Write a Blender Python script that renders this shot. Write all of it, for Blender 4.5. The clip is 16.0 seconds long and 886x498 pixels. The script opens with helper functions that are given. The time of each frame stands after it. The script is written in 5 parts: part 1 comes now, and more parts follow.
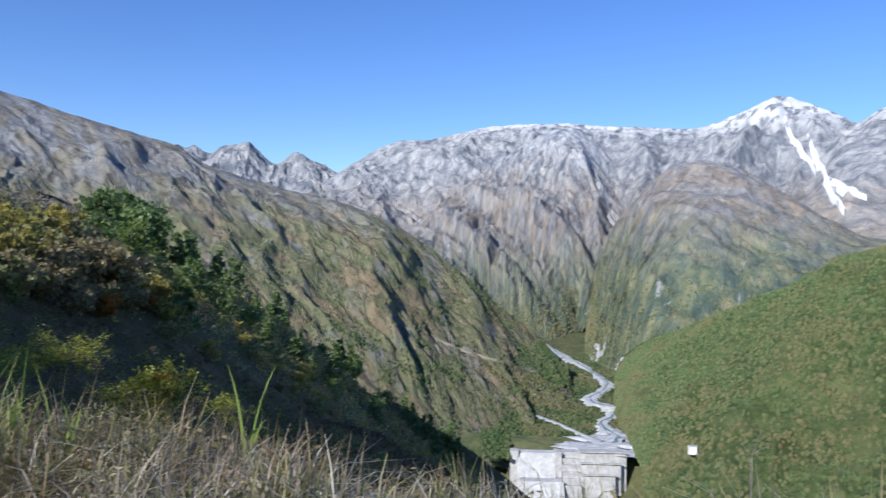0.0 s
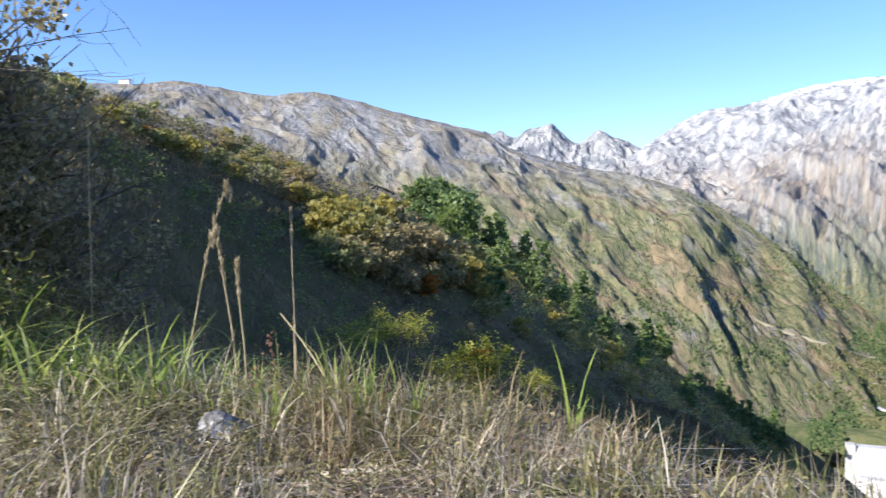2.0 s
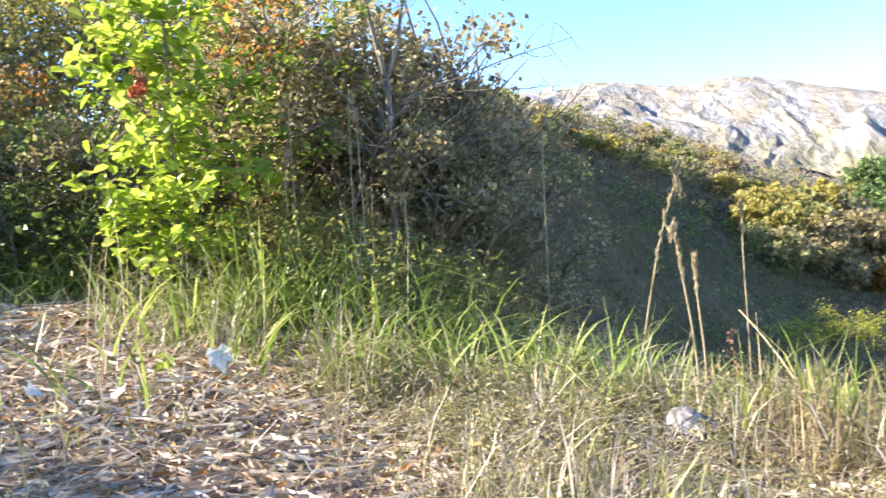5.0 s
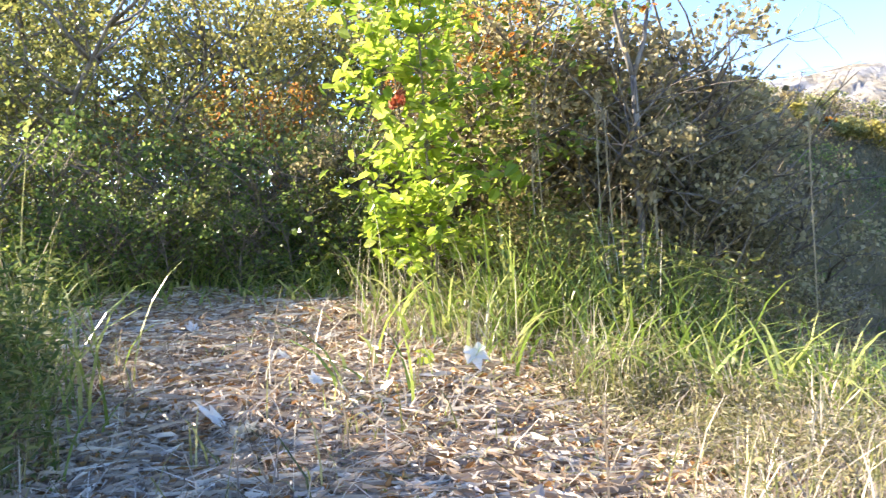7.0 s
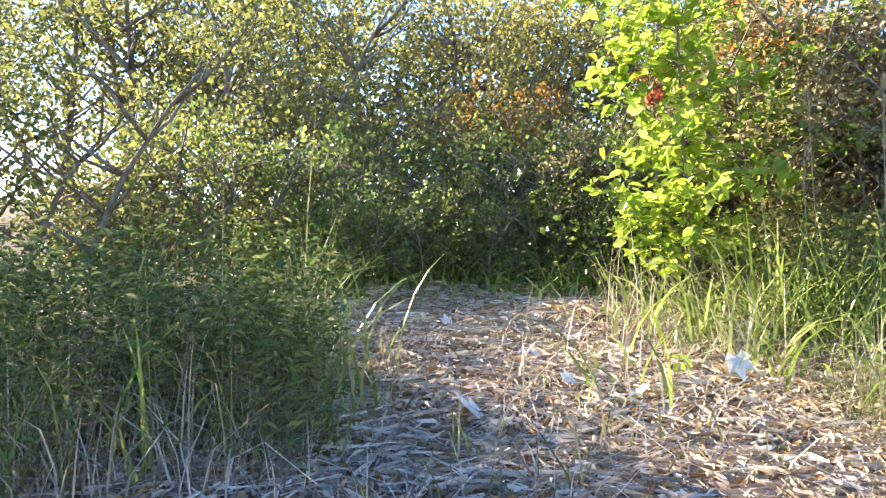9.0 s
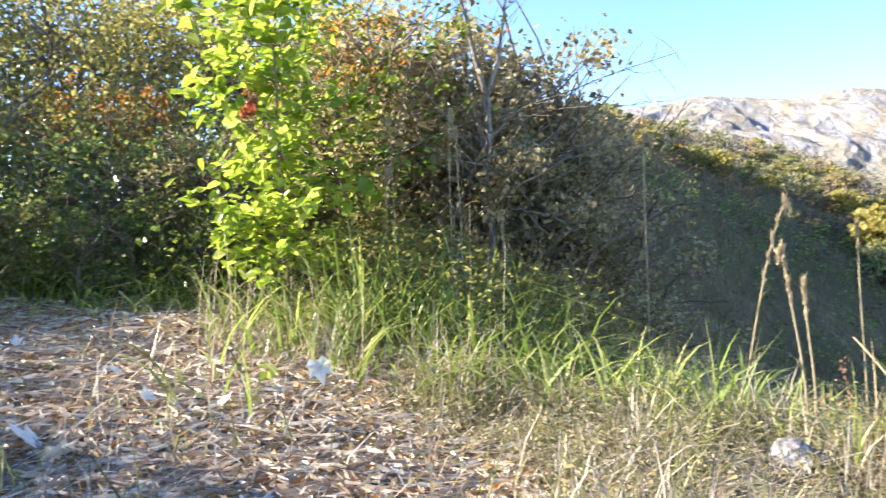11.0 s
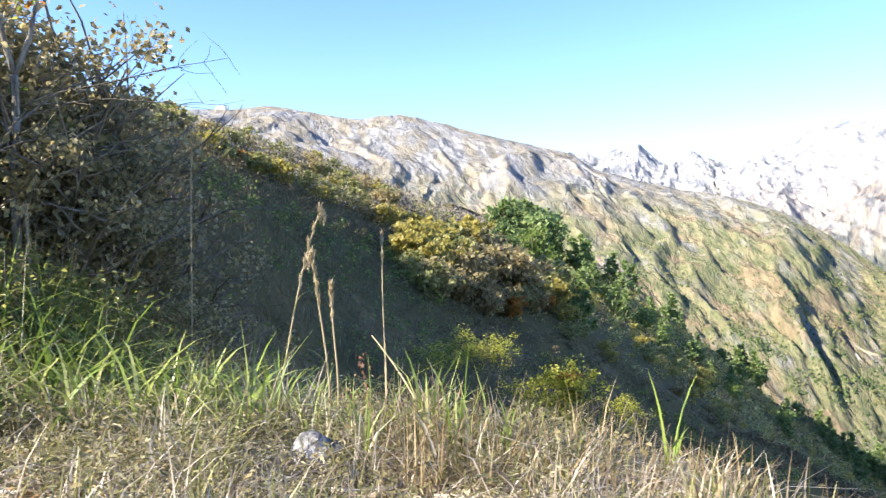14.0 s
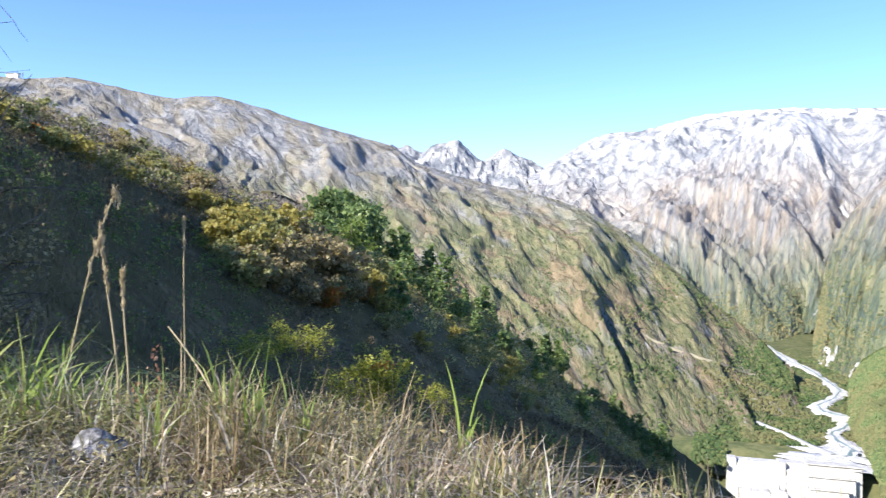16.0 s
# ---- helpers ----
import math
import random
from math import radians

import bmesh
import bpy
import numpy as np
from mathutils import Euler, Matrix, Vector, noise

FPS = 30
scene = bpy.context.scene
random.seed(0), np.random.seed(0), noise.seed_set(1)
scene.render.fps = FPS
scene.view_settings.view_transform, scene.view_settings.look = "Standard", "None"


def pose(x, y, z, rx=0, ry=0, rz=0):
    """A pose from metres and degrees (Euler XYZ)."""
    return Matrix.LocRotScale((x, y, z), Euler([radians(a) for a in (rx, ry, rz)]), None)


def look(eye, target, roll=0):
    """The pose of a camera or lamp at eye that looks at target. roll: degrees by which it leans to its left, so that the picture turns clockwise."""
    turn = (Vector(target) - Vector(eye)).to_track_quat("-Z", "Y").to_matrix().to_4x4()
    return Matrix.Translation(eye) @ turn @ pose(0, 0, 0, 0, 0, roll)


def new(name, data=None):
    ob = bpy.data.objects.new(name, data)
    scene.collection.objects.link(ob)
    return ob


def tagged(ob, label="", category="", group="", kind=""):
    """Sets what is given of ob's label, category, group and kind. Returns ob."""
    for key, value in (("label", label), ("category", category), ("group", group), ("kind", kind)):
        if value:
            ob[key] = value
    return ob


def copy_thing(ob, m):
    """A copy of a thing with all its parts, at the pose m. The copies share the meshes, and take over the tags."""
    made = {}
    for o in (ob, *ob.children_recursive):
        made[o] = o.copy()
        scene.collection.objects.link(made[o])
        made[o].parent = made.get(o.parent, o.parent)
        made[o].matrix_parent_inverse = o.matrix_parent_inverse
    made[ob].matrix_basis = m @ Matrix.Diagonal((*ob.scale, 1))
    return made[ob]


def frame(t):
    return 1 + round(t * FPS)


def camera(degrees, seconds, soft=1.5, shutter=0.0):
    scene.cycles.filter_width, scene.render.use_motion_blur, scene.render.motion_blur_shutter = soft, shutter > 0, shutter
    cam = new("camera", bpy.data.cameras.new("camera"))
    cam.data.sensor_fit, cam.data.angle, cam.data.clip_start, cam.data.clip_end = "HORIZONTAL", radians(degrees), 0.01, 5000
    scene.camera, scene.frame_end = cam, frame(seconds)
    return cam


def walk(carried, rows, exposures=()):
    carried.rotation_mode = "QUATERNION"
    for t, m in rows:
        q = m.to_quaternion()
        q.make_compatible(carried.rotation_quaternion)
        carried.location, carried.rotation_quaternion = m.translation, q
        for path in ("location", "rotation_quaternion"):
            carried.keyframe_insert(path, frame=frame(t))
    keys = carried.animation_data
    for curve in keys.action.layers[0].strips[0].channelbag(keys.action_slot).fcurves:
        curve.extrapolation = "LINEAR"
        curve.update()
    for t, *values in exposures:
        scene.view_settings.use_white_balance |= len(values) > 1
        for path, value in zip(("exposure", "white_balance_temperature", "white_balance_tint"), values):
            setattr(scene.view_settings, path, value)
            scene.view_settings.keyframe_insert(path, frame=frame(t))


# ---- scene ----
# ---- camera: a hand-held pan on an arc at arm's length ----
ARM, EYE = 0.64, 1.55
cam = camera(59.04, 16.0, 1.25, 0.35)
#        s, yaw, pitch, roll, and the hand's drift from the arc
PATH = [
    (0.0, -0.0, 1.29, 1.44, -0.215, -0.135, -0.039),
    (0.5, 5.76, 0.52, 0.72, -0.149, -0.092, -0.026),
    (1.0, 10.87, -0.08, 0.6, -0.088, -0.051, -0.031),
    (1.5, 16.45, -0.46, 0.05, -0.07, -0.041, -0.038),
    (2.0, 22.02, -0.56, 0.08, -0.027, -0.046, -0.031),
    (2.5, 27.36, -0.61, -0.44, -0.036, -0.012, -0.024),
    (3.0, 32.57, -0.6, -0.56, -0.035, 0.027, -0.022),
    (3.5, 37.53, -0.52, -0.29, -0.028, 0.04, -0.019),
    (4.0, 42.42, -0.49, -0.48, -0.001, 0.009, -0.02),
    (4.5, 47.43, -0.49, -1.28, 0.02, -0.008, -0.02),
    (5.0, 52.08, -0.55, -1.58, 0.025, 0.01, -0.017),
    (5.2, 54.1, -0.63, -1.6, 0.01, -0.03, 0.02),
    (7.3, 70.6, -0.58, -1.5, -0.01, -0.01, 0.03),
    (7.5, 71.81, -0.99, -1.33, -0.039, 0.052, 0.09),
    (8.0, 75.99, -0.77, -0.38, 0.018, 0.079, 0.083),
    (8.2, 79.1, -0.25, -0.4, 0, 0, 0.02),
    (9.2, 86.0, 0.1, -0.5, 0, 0, 0.02),
    (10.3, 68.9, 0.47, -0.82, 0, 0.01, 0.01),
    (10.5, 66.21, 0.54, -0.76, 0.194, 0.134, 0.028),
    (11.0, 59.31, 0.73, -0.7, 0.155, 0.121, 0.011),
    (11.5, 53.9, 0.95, -0.75, 0.153, 0.08, 0.014),
    (12.0, 47.97, 1.13, -0.15, 0.149, 0.048, 0.01),
    (12.5, 41.46, 1.06, 0.41, 0.111, 0.006, 0.008),
    (13.0, 35.88, 1.07, 0.74, 0.051, -0.02, 0.011),
    (13.5, 31.13, 1.07, 0.47, -0.012, -0.019, 0.004),
    (14.0, 28.14, 0.96, 0.43, -0.03, -0.019, 0.002),
    (14.5, 25.09, 0.76, 0.45, -0.036, -0.01, 0.0),
    (15.0, 22.23, 0.59, 0.54, -0.02, -0.047, 0.003),
    (15.5, 18.95, 0.54, 1.05, -0.036, -0.038, 0.005),
    (16.0, 15.02, 0.51, 1.65, -0.051, -0.067, 0.015),
]


def aim(yaw, pitch, roll, ex, ey, ez):
    a, p = radians(yaw), radians(pitch)
    eye = Vector((ARM * (ex - math.sin(a)), ARM * (ey + math.cos(a)), EYE + ARM * ez))
    way = Vector((-math.sin(a) * math.cos(p), math.cos(a) * math.cos(p), math.sin(p)))
    return look(eye, eye + way * 10, roll)


EXPOSURE = [(0, 0.45, 5900, 10), (1.0, 0.55, 5780, 10), (2.0, 1.2, 6500, 10), (3.0, 1.93, 7000, 10), (5.0, 2.3, 7300, 11), (8.0, 2.6, 7600, 12), (11.0, 2.32, 7300, 11), (13.5, 1.95, 7100, 10), (14.5, 1.92, 7000, 10), (15.3, 1.5, 6750, 10), (16, 1.42, 6500, 10)]
walk(cam, [(r[0], aim(*r[1:])) for r in PATH], EXPOSURE)

# ---- daylight: clear sky, autumn sun behind the left-hand thicket ----
SUN_AZ, SUN_EL = 143.0, 28.5
world = bpy.data.worlds.new("sky")
scene.world = world
world.use_nodes = True
nt = world.node_tree
sky = nt.nodes.new("ShaderNodeTexSky")
sky.sky_type, sky.sun_disc = "NISHITA", False
sky.sun_elevation, sky.sun_rotation = radians(SUN_EL), radians(-SUN_AZ)
sky.altitude, sky.air_density, sky.dust_density, sky.ozone_density = 800, 1.0, 0.15, 2.5
rich = nt.nodes.new("ShaderNodeHueSaturation")
rich.inputs["Saturation"].default_value = 1.22
rich.inputs["Hue"].default_value = 0.515
nt.links.new(sky.outputs[0], rich.inputs["Color"])
nt.links.new(rich.outputs[0], nt.nodes["Background"].inputs[0])
nt.nodes["Background"].inputs[1].default_value = 0.12
sun = new("sun", bpy.data.lights.new("sun", "SUN"))
sun.data.energy, sun.data.angle, sun.data.color = 4.4, radians(0.53), (1.0, 0.94, 0.85)
se, sa = radians(SUN_EL), radians(SUN_AZ)
sun.matrix_world = look(Vector((0, 0, 0)) + 100 * Vector((-math.sin(sa) * math.cos(se), math.cos(sa) * math.cos(se), math.sin(se))), (0, 0, 0))


# ---- node materials ----
class Nodes:
    """Short forms for the shader nodes used below."""

    def __init__(self, name):
        self.m = bpy.data.materials.new(name)
        self.m.use_nodes = True
        self.t = self.m.node_tree
        self.b = self.t.nodes["Principled BSDF"]
        self.out = self.t.nodes["Material Output"]

    def add(self, kind):
        return self.t.nodes.new(kind)

    def put(self, sock, v):
        if isinstance(v, bpy.types.NodeSocket):
            self.t.links.new(v, sock)
        elif isinstance(v, (tuple, list)) and len(v) == 3 and sock.type == "RGBA":
            sock.default_value = (*v, 1)
        else:
            sock.default_value = v

    def coord(self, which="Object", scale=(1, 1, 1)):
        c = self.add("ShaderNodeTexCoord").outputs[which]
        if scale == (1, 1, 1):
            return c
        m = self.add("ShaderNodeMapping")
        self.put(m.inputs[0], c)
        m.inputs["Scale"].default_value = scale
        return m.outputs[0]

    def noise(self, vec, scale, detail=5, rough=0.6, distort=0.0):
        n = self.add("ShaderNodeTexNoise")
        self.put(n.inputs["Vector"], vec)
        for k, v in (("Scale", scale), ("Detail", detail), ("Roughness", rough), ("Distortion", distort)):
            n.inputs[k].default_value = v
        return n.outputs[0]

    def crags(self, vec, scale, detail=8, rough=0.6, gain=2.0):
        """Sharp-crested noise, like weathered ribs of rock."""
        n = self.add("ShaderNodeTexNoise")
        n.noise_type = "RIDGED_MULTIFRACTAL"
        self.put(n.inputs["Vector"], vec)
        for k, v in (("Scale", scale), ("Detail", detail), ("Roughness", rough), ("Offset", 1.0), ("Gain", gain), ("Distortion", 0.4)):
            n.inputs[k].default_value = v
        return n.outputs[0]

    def step(self, v, lo, hi):
        n = self.add("ShaderNodeMapRange")
        n.interpolation_type = "SMOOTHSTEP"
        self.put(n.inputs[0], v)
        n.inputs[1].default_value, n.inputs[2].default_value = lo, hi
        return n.outputs[0]

    def math(self, op, a, b=0.0):
        n = self.add("ShaderNodeMath")
        n.operation = op
        self.put(n.inputs[0], a)
        self.put(n.inputs[1], b)
        return n.outputs[0]

    def mix(self, f, a, b):
        n = self.add("ShaderNodeMix")
        n.data_type = "RGBA"
        self.put(n.inputs[0], f)
        self.put(n.inputs[6], a)
        self.put(n.inputs[7], b)
        return n.outputs[2]

    def gain(self, c, k):
        n = self.add("ShaderNodeVectorMath")
        n.operation = "SCALE"
        self.put(n.inputs[0], c)
        n.inputs["Scale"].default_value = k
        return n.outputs[0]

    def ramp(self, f, *stops):
        n = self.add("ShaderNodeValToRGB")
        self.put(n.inputs[0], f)
        e = n.color_ramp.elements
        while len(e) < len(stops):
            e.new(0.5)
        for q, (at, c) in zip(e, stops):
            q.position, q.color = at, (*c, 1)
        return n.outputs[0]

    def height(self):
        s = self.add("ShaderNodeSeparateXYZ")
        self.put(s.inputs[0], self.add("ShaderNodeNewGeometry").outputs["Position"])
        return s.outputs[2]

    def facing_up(self):
        s = self.add("ShaderNodeSeparateXYZ")
        self.put(s.inputs[0], self.add("ShaderNodeNewGeometry").outputs["Normal"])
        return s.outputs[2]

    def bump(self, h, strength, distance):
        n = self.add("ShaderNodeBump")
        n.inputs["Strength"].default_value, n.inputs["Distance"].default_value = strength, distance
        self.put(n.inputs["Height"], h)
        self.put(self.b.inputs["Normal"], n.outputs[0])

    def done(self, colour, rough=0.9, spec=0.2):
        self.put(self.b.inputs["Base Color"], colour)
        self.put(self.b.inputs["Roughness"], rough)
        self.b.inputs["Specular IOR Level"].default_value = spec
        return self.m

    def translucent(self, colour, share):
        """Thin leaves let part of the light through."""
        t = self.add("ShaderNodeBsdfTranslucent")
        self.put(t.inputs[0], colour)
        x = self.add("ShaderNodeMixShader")
        x.inputs[0].default_value = share
        self.t.links.new(self.b.outputs[0], x.inputs[1])
        self.t.links.new(t.outputs[0], x.inputs[2])
        self.t.links.new(x.outputs[0], self.out.inputs[0])


def mat_ridge():
    """Bare grey and tan rock above, rough turf with shrubs and pale slips below."""
    n = Nodes("bare_ridge")
    uv = n.coord("UV")
    fine = n.noise(uv, 0.14, 8, 0.75)
    mid = n.noise(n.coord("UV", (0.03, 0.016, 1)), 1.0, 8, 0.68, 0.4)
    streak = n.noise(n.coord("UV", (0.014, 0.005, 1)), 1.0, 8, 0.64, 0.6)
    patch = n.noise(n.coord("UV", (0.008, 0.006, 1)), 1.0, 7, 0.62, 0.5)
    h = n.math("ADD", n.height(), n.math("MULTIPLY", n.noise(uv, 0.005, 6, 0.62), 300))
    rock = n.ramp(mid, (0.34, (0.145, 0.153, 0.166)), (0.48, (0.212, 0.215, 0.22)), (0.64, (0.305, 0.305, 0.3)))
    tan = n.ramp(mid, (0.34, (0.14, 0.124, 0.1)), (0.48, (0.2, 0.181, 0.146)), (0.64, (0.275, 0.253, 0.212)))
    turf = n.ramp(mid, (0.34, (0.09, 0.105, 0.055)), (0.48, (0.165, 0.17, 0.088)), (0.64, (0.255, 0.225, 0.13)))
    rust = n.ramp(mid, (0.34, (0.15, 0.12, 0.075)), (0.64, (0.28, 0.22, 0.135)))
    c = n.mix(n.step(streak, 0.42, 0.58), rock, tan)
    turf = n.mix(n.step(n.noise(uv, 0.006, 6, 0.65), 0.5, 0.6), turf, rust)
    c = n.mix(n.math("MULTIPLY", n.step(h, 400, 170), n.step(patch, 0.28, 0.5)), c, turf)
    shrub = n.math("MULTIPLY", n.step(h, 430, 80), n.step(n.noise(n.coord("UV", (0.045, 0.03, 1)), 1.0, 6, 0.72), 0.54, 0.62))
    c = n.mix(n.math("MULTIPLY", shrub, 0.7), c, (0.06, 0.085, 0.045))
    slips = n.noise(n.coord("UV", (0.028, 0.013, 1)), 1.0, 7, 0.7, 0.5)
    c = n.mix(n.math("MULTIPLY", n.step(slips, 0.64, 0.69), 0.85), c, (0.44, 0.43, 0.41))
    c = n.mix(n.math("MULTIPLY", n.step(fine, 0.62, 0.38), 0.35), c, n.mix(0.5, c, (0.06, 0.06, 0.05)))
    n.bump(n.math("ADD", n.math("MULTIPLY", n.crags(n.coord("UV", (0.02, 0.011, 1)), 1.0, 8, 0.62), 0.45), n.math("MULTIPLY", fine, 0.7)), 1.0, 6)
    return n.done(n.gain(c, 1.16), 0.95, 0.05)


def mat_massif(name, snow_lo, snow_hi, veg_lo, veg_hi, rust=0.5, tone=1.0):
    """Bare rock above, brown autumn scrub in the middle, mixed woods below, with scree runs and snow."""
    n = Nodes(name)
    uv = n.coord("UV")
    fine = n.noise(uv, 0.06, 8, 0.75)
    mid = n.noise(n.coord("UV", (0.016, 0.009, 1)), 1.0, 9, 0.7, 0.4)
    big = n.noise(uv, 0.0035, 6, 0.62)
    streak = n.noise(n.coord("UV", (0.014, 0.0045, 1)), 1.0, 8, 0.66, 0.7)
    patch = n.noise(n.coord("UV", (0.008, 0.005, 1)), 1.0, 8, 0.66, 0.7)
    h = n.math("ADD", n.height(), n.math("MULTIPLY", big, 320))
    # Rock and scrub greys lean blue to put distance haze into the colour.
    rock = n.ramp(mid, *((at_, tuple(v * tone for v in col)) for at_, col in ((0.36, (0.2, 0.22, 0.26)), (0.48, (0.38, 0.395, 0.42)), (0.62, (0.68, 0.67, 0.65)))))
    scrub = n.ramp(mid, (0.36, (0.17, 0.175, 0.185)), (0.5, (0.28, 0.27, 0.26)), (0.64, (0.42, 0.385, 0.34)))
    brown = n.ramp(mid, (0.36, (0.18, 0.15, 0.125)), (0.5, (0.29, 0.235, 0.18)), (0.64, (0.4, 0.32, 0.235)))
    wood = n.ramp(mid, (0.36, (0.1, 0.135, 0.095)), (0.5, (0.2, 0.225, 0.125)), (0.64, (0.33, 0.3, 0.17)))
    dark = n.ramp(mid, (0.36, (0.075, 0.11, 0.095)), (0.64, (0.17, 0.21, 0.14)))
    scrub = n.mix(n.math("MULTIPLY", n.step(patch, 0.44, 0.6), rust), scrub, brown)
    wood = n.mix(n.step(n.noise(uv, 0.008, 6, 0.65), 0.48, 0.58), wood, dark)
    c = n.mix(n.step(h, veg_hi, veg_lo), rock, n.mix(n.step(h, veg_lo, veg_lo - 330), scrub, wood))
    c = n.mix(n.math("MULTIPLY", n.step(streak, 0.62, 0.69), 0.8), c, (0.47, 0.46, 0.44))
    snow = n.math("MULTIPLY", n.step(h, snow_lo, snow_hi), n.step(n.math("ADD", streak, n.math("MULTIPLY", mid, 0.5)), 0.68, 0.78))
    c = n.mix(snow, c, (0.7, 0.7, 0.7))
    c = n.mix(n.math("MULTIPLY", n.step(fine, 0.6, 0.38), 0.3), c, n.mix(0.5, c, (0.07, 0.08, 0.1)))
    n.bump(n.math("ADD", n.math("MULTIPLY", n.crags(n.coord("UV", (0.011, 0.007, 1)), 1.0, 9, 0.64), 0.5), n.math("MULTIPLY", fine, 0.6)), 1.0, 7)
    return n.done(n.gain(c, 1.04), 0.95, 0.05)


def mat_wooded(name, warm=0.0):
    n = Nodes(name)
    p = n.coord("Object")
    k = 1 + 9 * warm
    c = n.ramp(n.noise(p, 0.08 * k, 9, 0.8), (0.34, (0.045, 0.07, 0.028)) if not warm else (0.36, (0.07, 0.06, 0.035)), (0.5, (0.085, 0.115, 0.042)) if not warm else (0.5, (0.15, 0.125, 0.07)), (0.66, (0.19, 0.2, 0.085)) if not warm else (0.66, (0.25, 0.205, 0.115)))
    c = n.mix(n.step(n.noise(p, 0.012 * k, 4, 0.6), 0.5 - 0.14 * warm, 0.65 - 0.14 * warm), c, (0.11, 0.1, 0.05) if warm else (0.14, 0.155, 0.065))
    n.bump(n.noise(p, 0.25 * k, 5, 0.7), 1.0, 3 / k)
    return n.done(c, 0.95, 0.05)


def mat_soil():
    n = Nodes("soil")
    p = n.coord("Object")
    c = n.ramp(n.noise(p, 3.0, 8, 0.7), (0.3, (0.045, 0.03, 0.019)), (0.55, (0.1, 0.068, 0.044)), (0.75, (0.2, 0.15, 0.1)))
    c = n.mix(n.math("MULTIPLY", n.step(n.noise(p, 0.35, 7, 0.75), 0.5, 0.7), 0.6), c, (0.13, 0.12, 0.055))
    far = n.add("ShaderNodeVectorMath")
    far.operation = "LENGTH"
    n.put(far.inputs[0], p)
    c = n.mix(n.step(far.outputs["Value"], 25, 70), c, n.ramp(n.noise(p, 0.06, 6, 0.7), (0.35, (0.06, 0.08, 0.035)), (0.6, (0.15, 0.15, 0.07))))
    n.bump(n.noise(p, 9.0, 6, 0.7), 0.35, 0.02)
    return n.done(c, 0.95, 0.1)


def mat_gravel():
    n = Nodes("river_gravel")
    p = n.coord("Object")
    c = n.ramp(n.noise(p, 0.12, 8, 0.75), (0.3, (0.34, 0.34, 0.33)), (0.48, (0.52, 0.515, 0.5)), (0.7, (0.7, 0.69, 0.67)))
    n.bump(n.noise(p, 0.6, 6, 0.7), 1.0, 1.0)
    return n.done(c, 0.95, 0.1)


M_RIDGE = mat_ridge()
M_MASSIF = mat_massif("snowy_massif", 820, 1040, 330, 680, 0.6, 0.68)
M_JAG = mat_massif("jagged_rock", 1100, 1900, -300, -100, 0.5, 0.6)
M_SPUR = mat_massif("scrub_spur", 1200, 1300, 330, 900, 0.7)
M_SHOULDER = mat_massif("wooded_shoulder", 1200, 1300, 420, 1000, 0.8)
M_WOODED = mat_wooded("wooded_hill")
M_SOIL = mat_soil()
M_GRAVEL = mat_gravel()
M_SCRUB = mat_wooded("hillside_scrub", 1.0)


# ---- noise and grid helpers ----
def lattice(ix, iy, seed):
    h = (ix.astype(np.int64) * 374761393 + iy.astype(np.int64) * 668265263 + seed * 2246822519) & 0xFFFFFFFF
    h = ((h ^ (h >> 13)) * 1274126177) & 0xFFFFFFFF
    return ((h ^ (h >> 16)) & 0xFFFFFF) / float(0xFFFFFF)


def vnoise(x, y, seed=0):
    x, y = np.broadcast_arrays(np.asarray(x, float), np.asarray(y, float))
    x0, y0 = np.floor(x), np.floor(y)
    fx, fy = x - x0, y - y0
    fx, fy = fx * fx * fx * (fx * (fx * 6 - 15) + 10), fy * fy * fy * (fy * (fy * 6 - 15) + 10)
    a, b = lattice(x0, y0, seed), lattice(x0 + 1, y0, seed)
    c, d = lattice(x0, y0 + 1, seed), lattice(x0 + 1, y0 + 1, seed)
    return (a * (1 - fx) + b * fx) * (1 - fy) + (c * (1 - fx) + d * fx) * fy


def fbm(x, y, seed=0, octaves=5, gain=0.5):
    total, amp, size = 0.0, 1.0, 0.0
    for o in range(octaves):
        total = total + amp * vnoise(x * 2**o, y * 2**o, seed + o * 17)
        size += amp
        amp *= gain
    return total / size


def ridged(x, y, seed=0, octaves=4, gain=0.5):
    total, amp, size = 0.0, 1.0, 0.0
    for o in range(octaves):
        total = total + amp * (1 - np.abs(2 * vnoise(x * 2**o, y * 2**o, seed + o * 31) - 1))
        size += amp
        amp *= gain
    return total / size


def smooth(a, b, x):
    t = np.clip((x - a) / (b - a), 0, 1)
    return t * t * (3 - 2 * t)


def sheet(name, grid, material, uv=None, closed=False):
    """A mesh from a grid of points, rows x columns x 3."""
    rows, cols = grid.shape[:2]
    i = np.arange(rows * cols).reshape(rows, cols)
    if closed:
        i = np.concatenate([i, i[:, :1]], 1)
    f = np.stack([i[:-1, :-1], i[1:, :-1], i[1:, 1:], i[:-1, 1:]], -1).reshape(-1, 4)
    me = bpy.data.meshes.new(name)
    me.from_pydata(grid.reshape(-1, 3).tolist(), [], f.tolist())
    if uv is not None:
        lay = me.uv_layers.new(name="metres")
        lay.data.foreach_set("uv", uv.reshape(-1, 2)[f.ravel()].astype(np.float32).ravel())
    me.polygons.foreach_set("use_smooth", [True] * len(f))
    me.materials.append(material)
    me.update()
    return new(name, me)


def at(az, r, el):
    """A place by compass angle (left is positive), distance and elevation seen from the eye."""
    a = np.radians(az)
    return np.stack([-np.sin(a) * r, np.cos(a) * r, EYE + r * np.tan(np.radians(el))], -1)


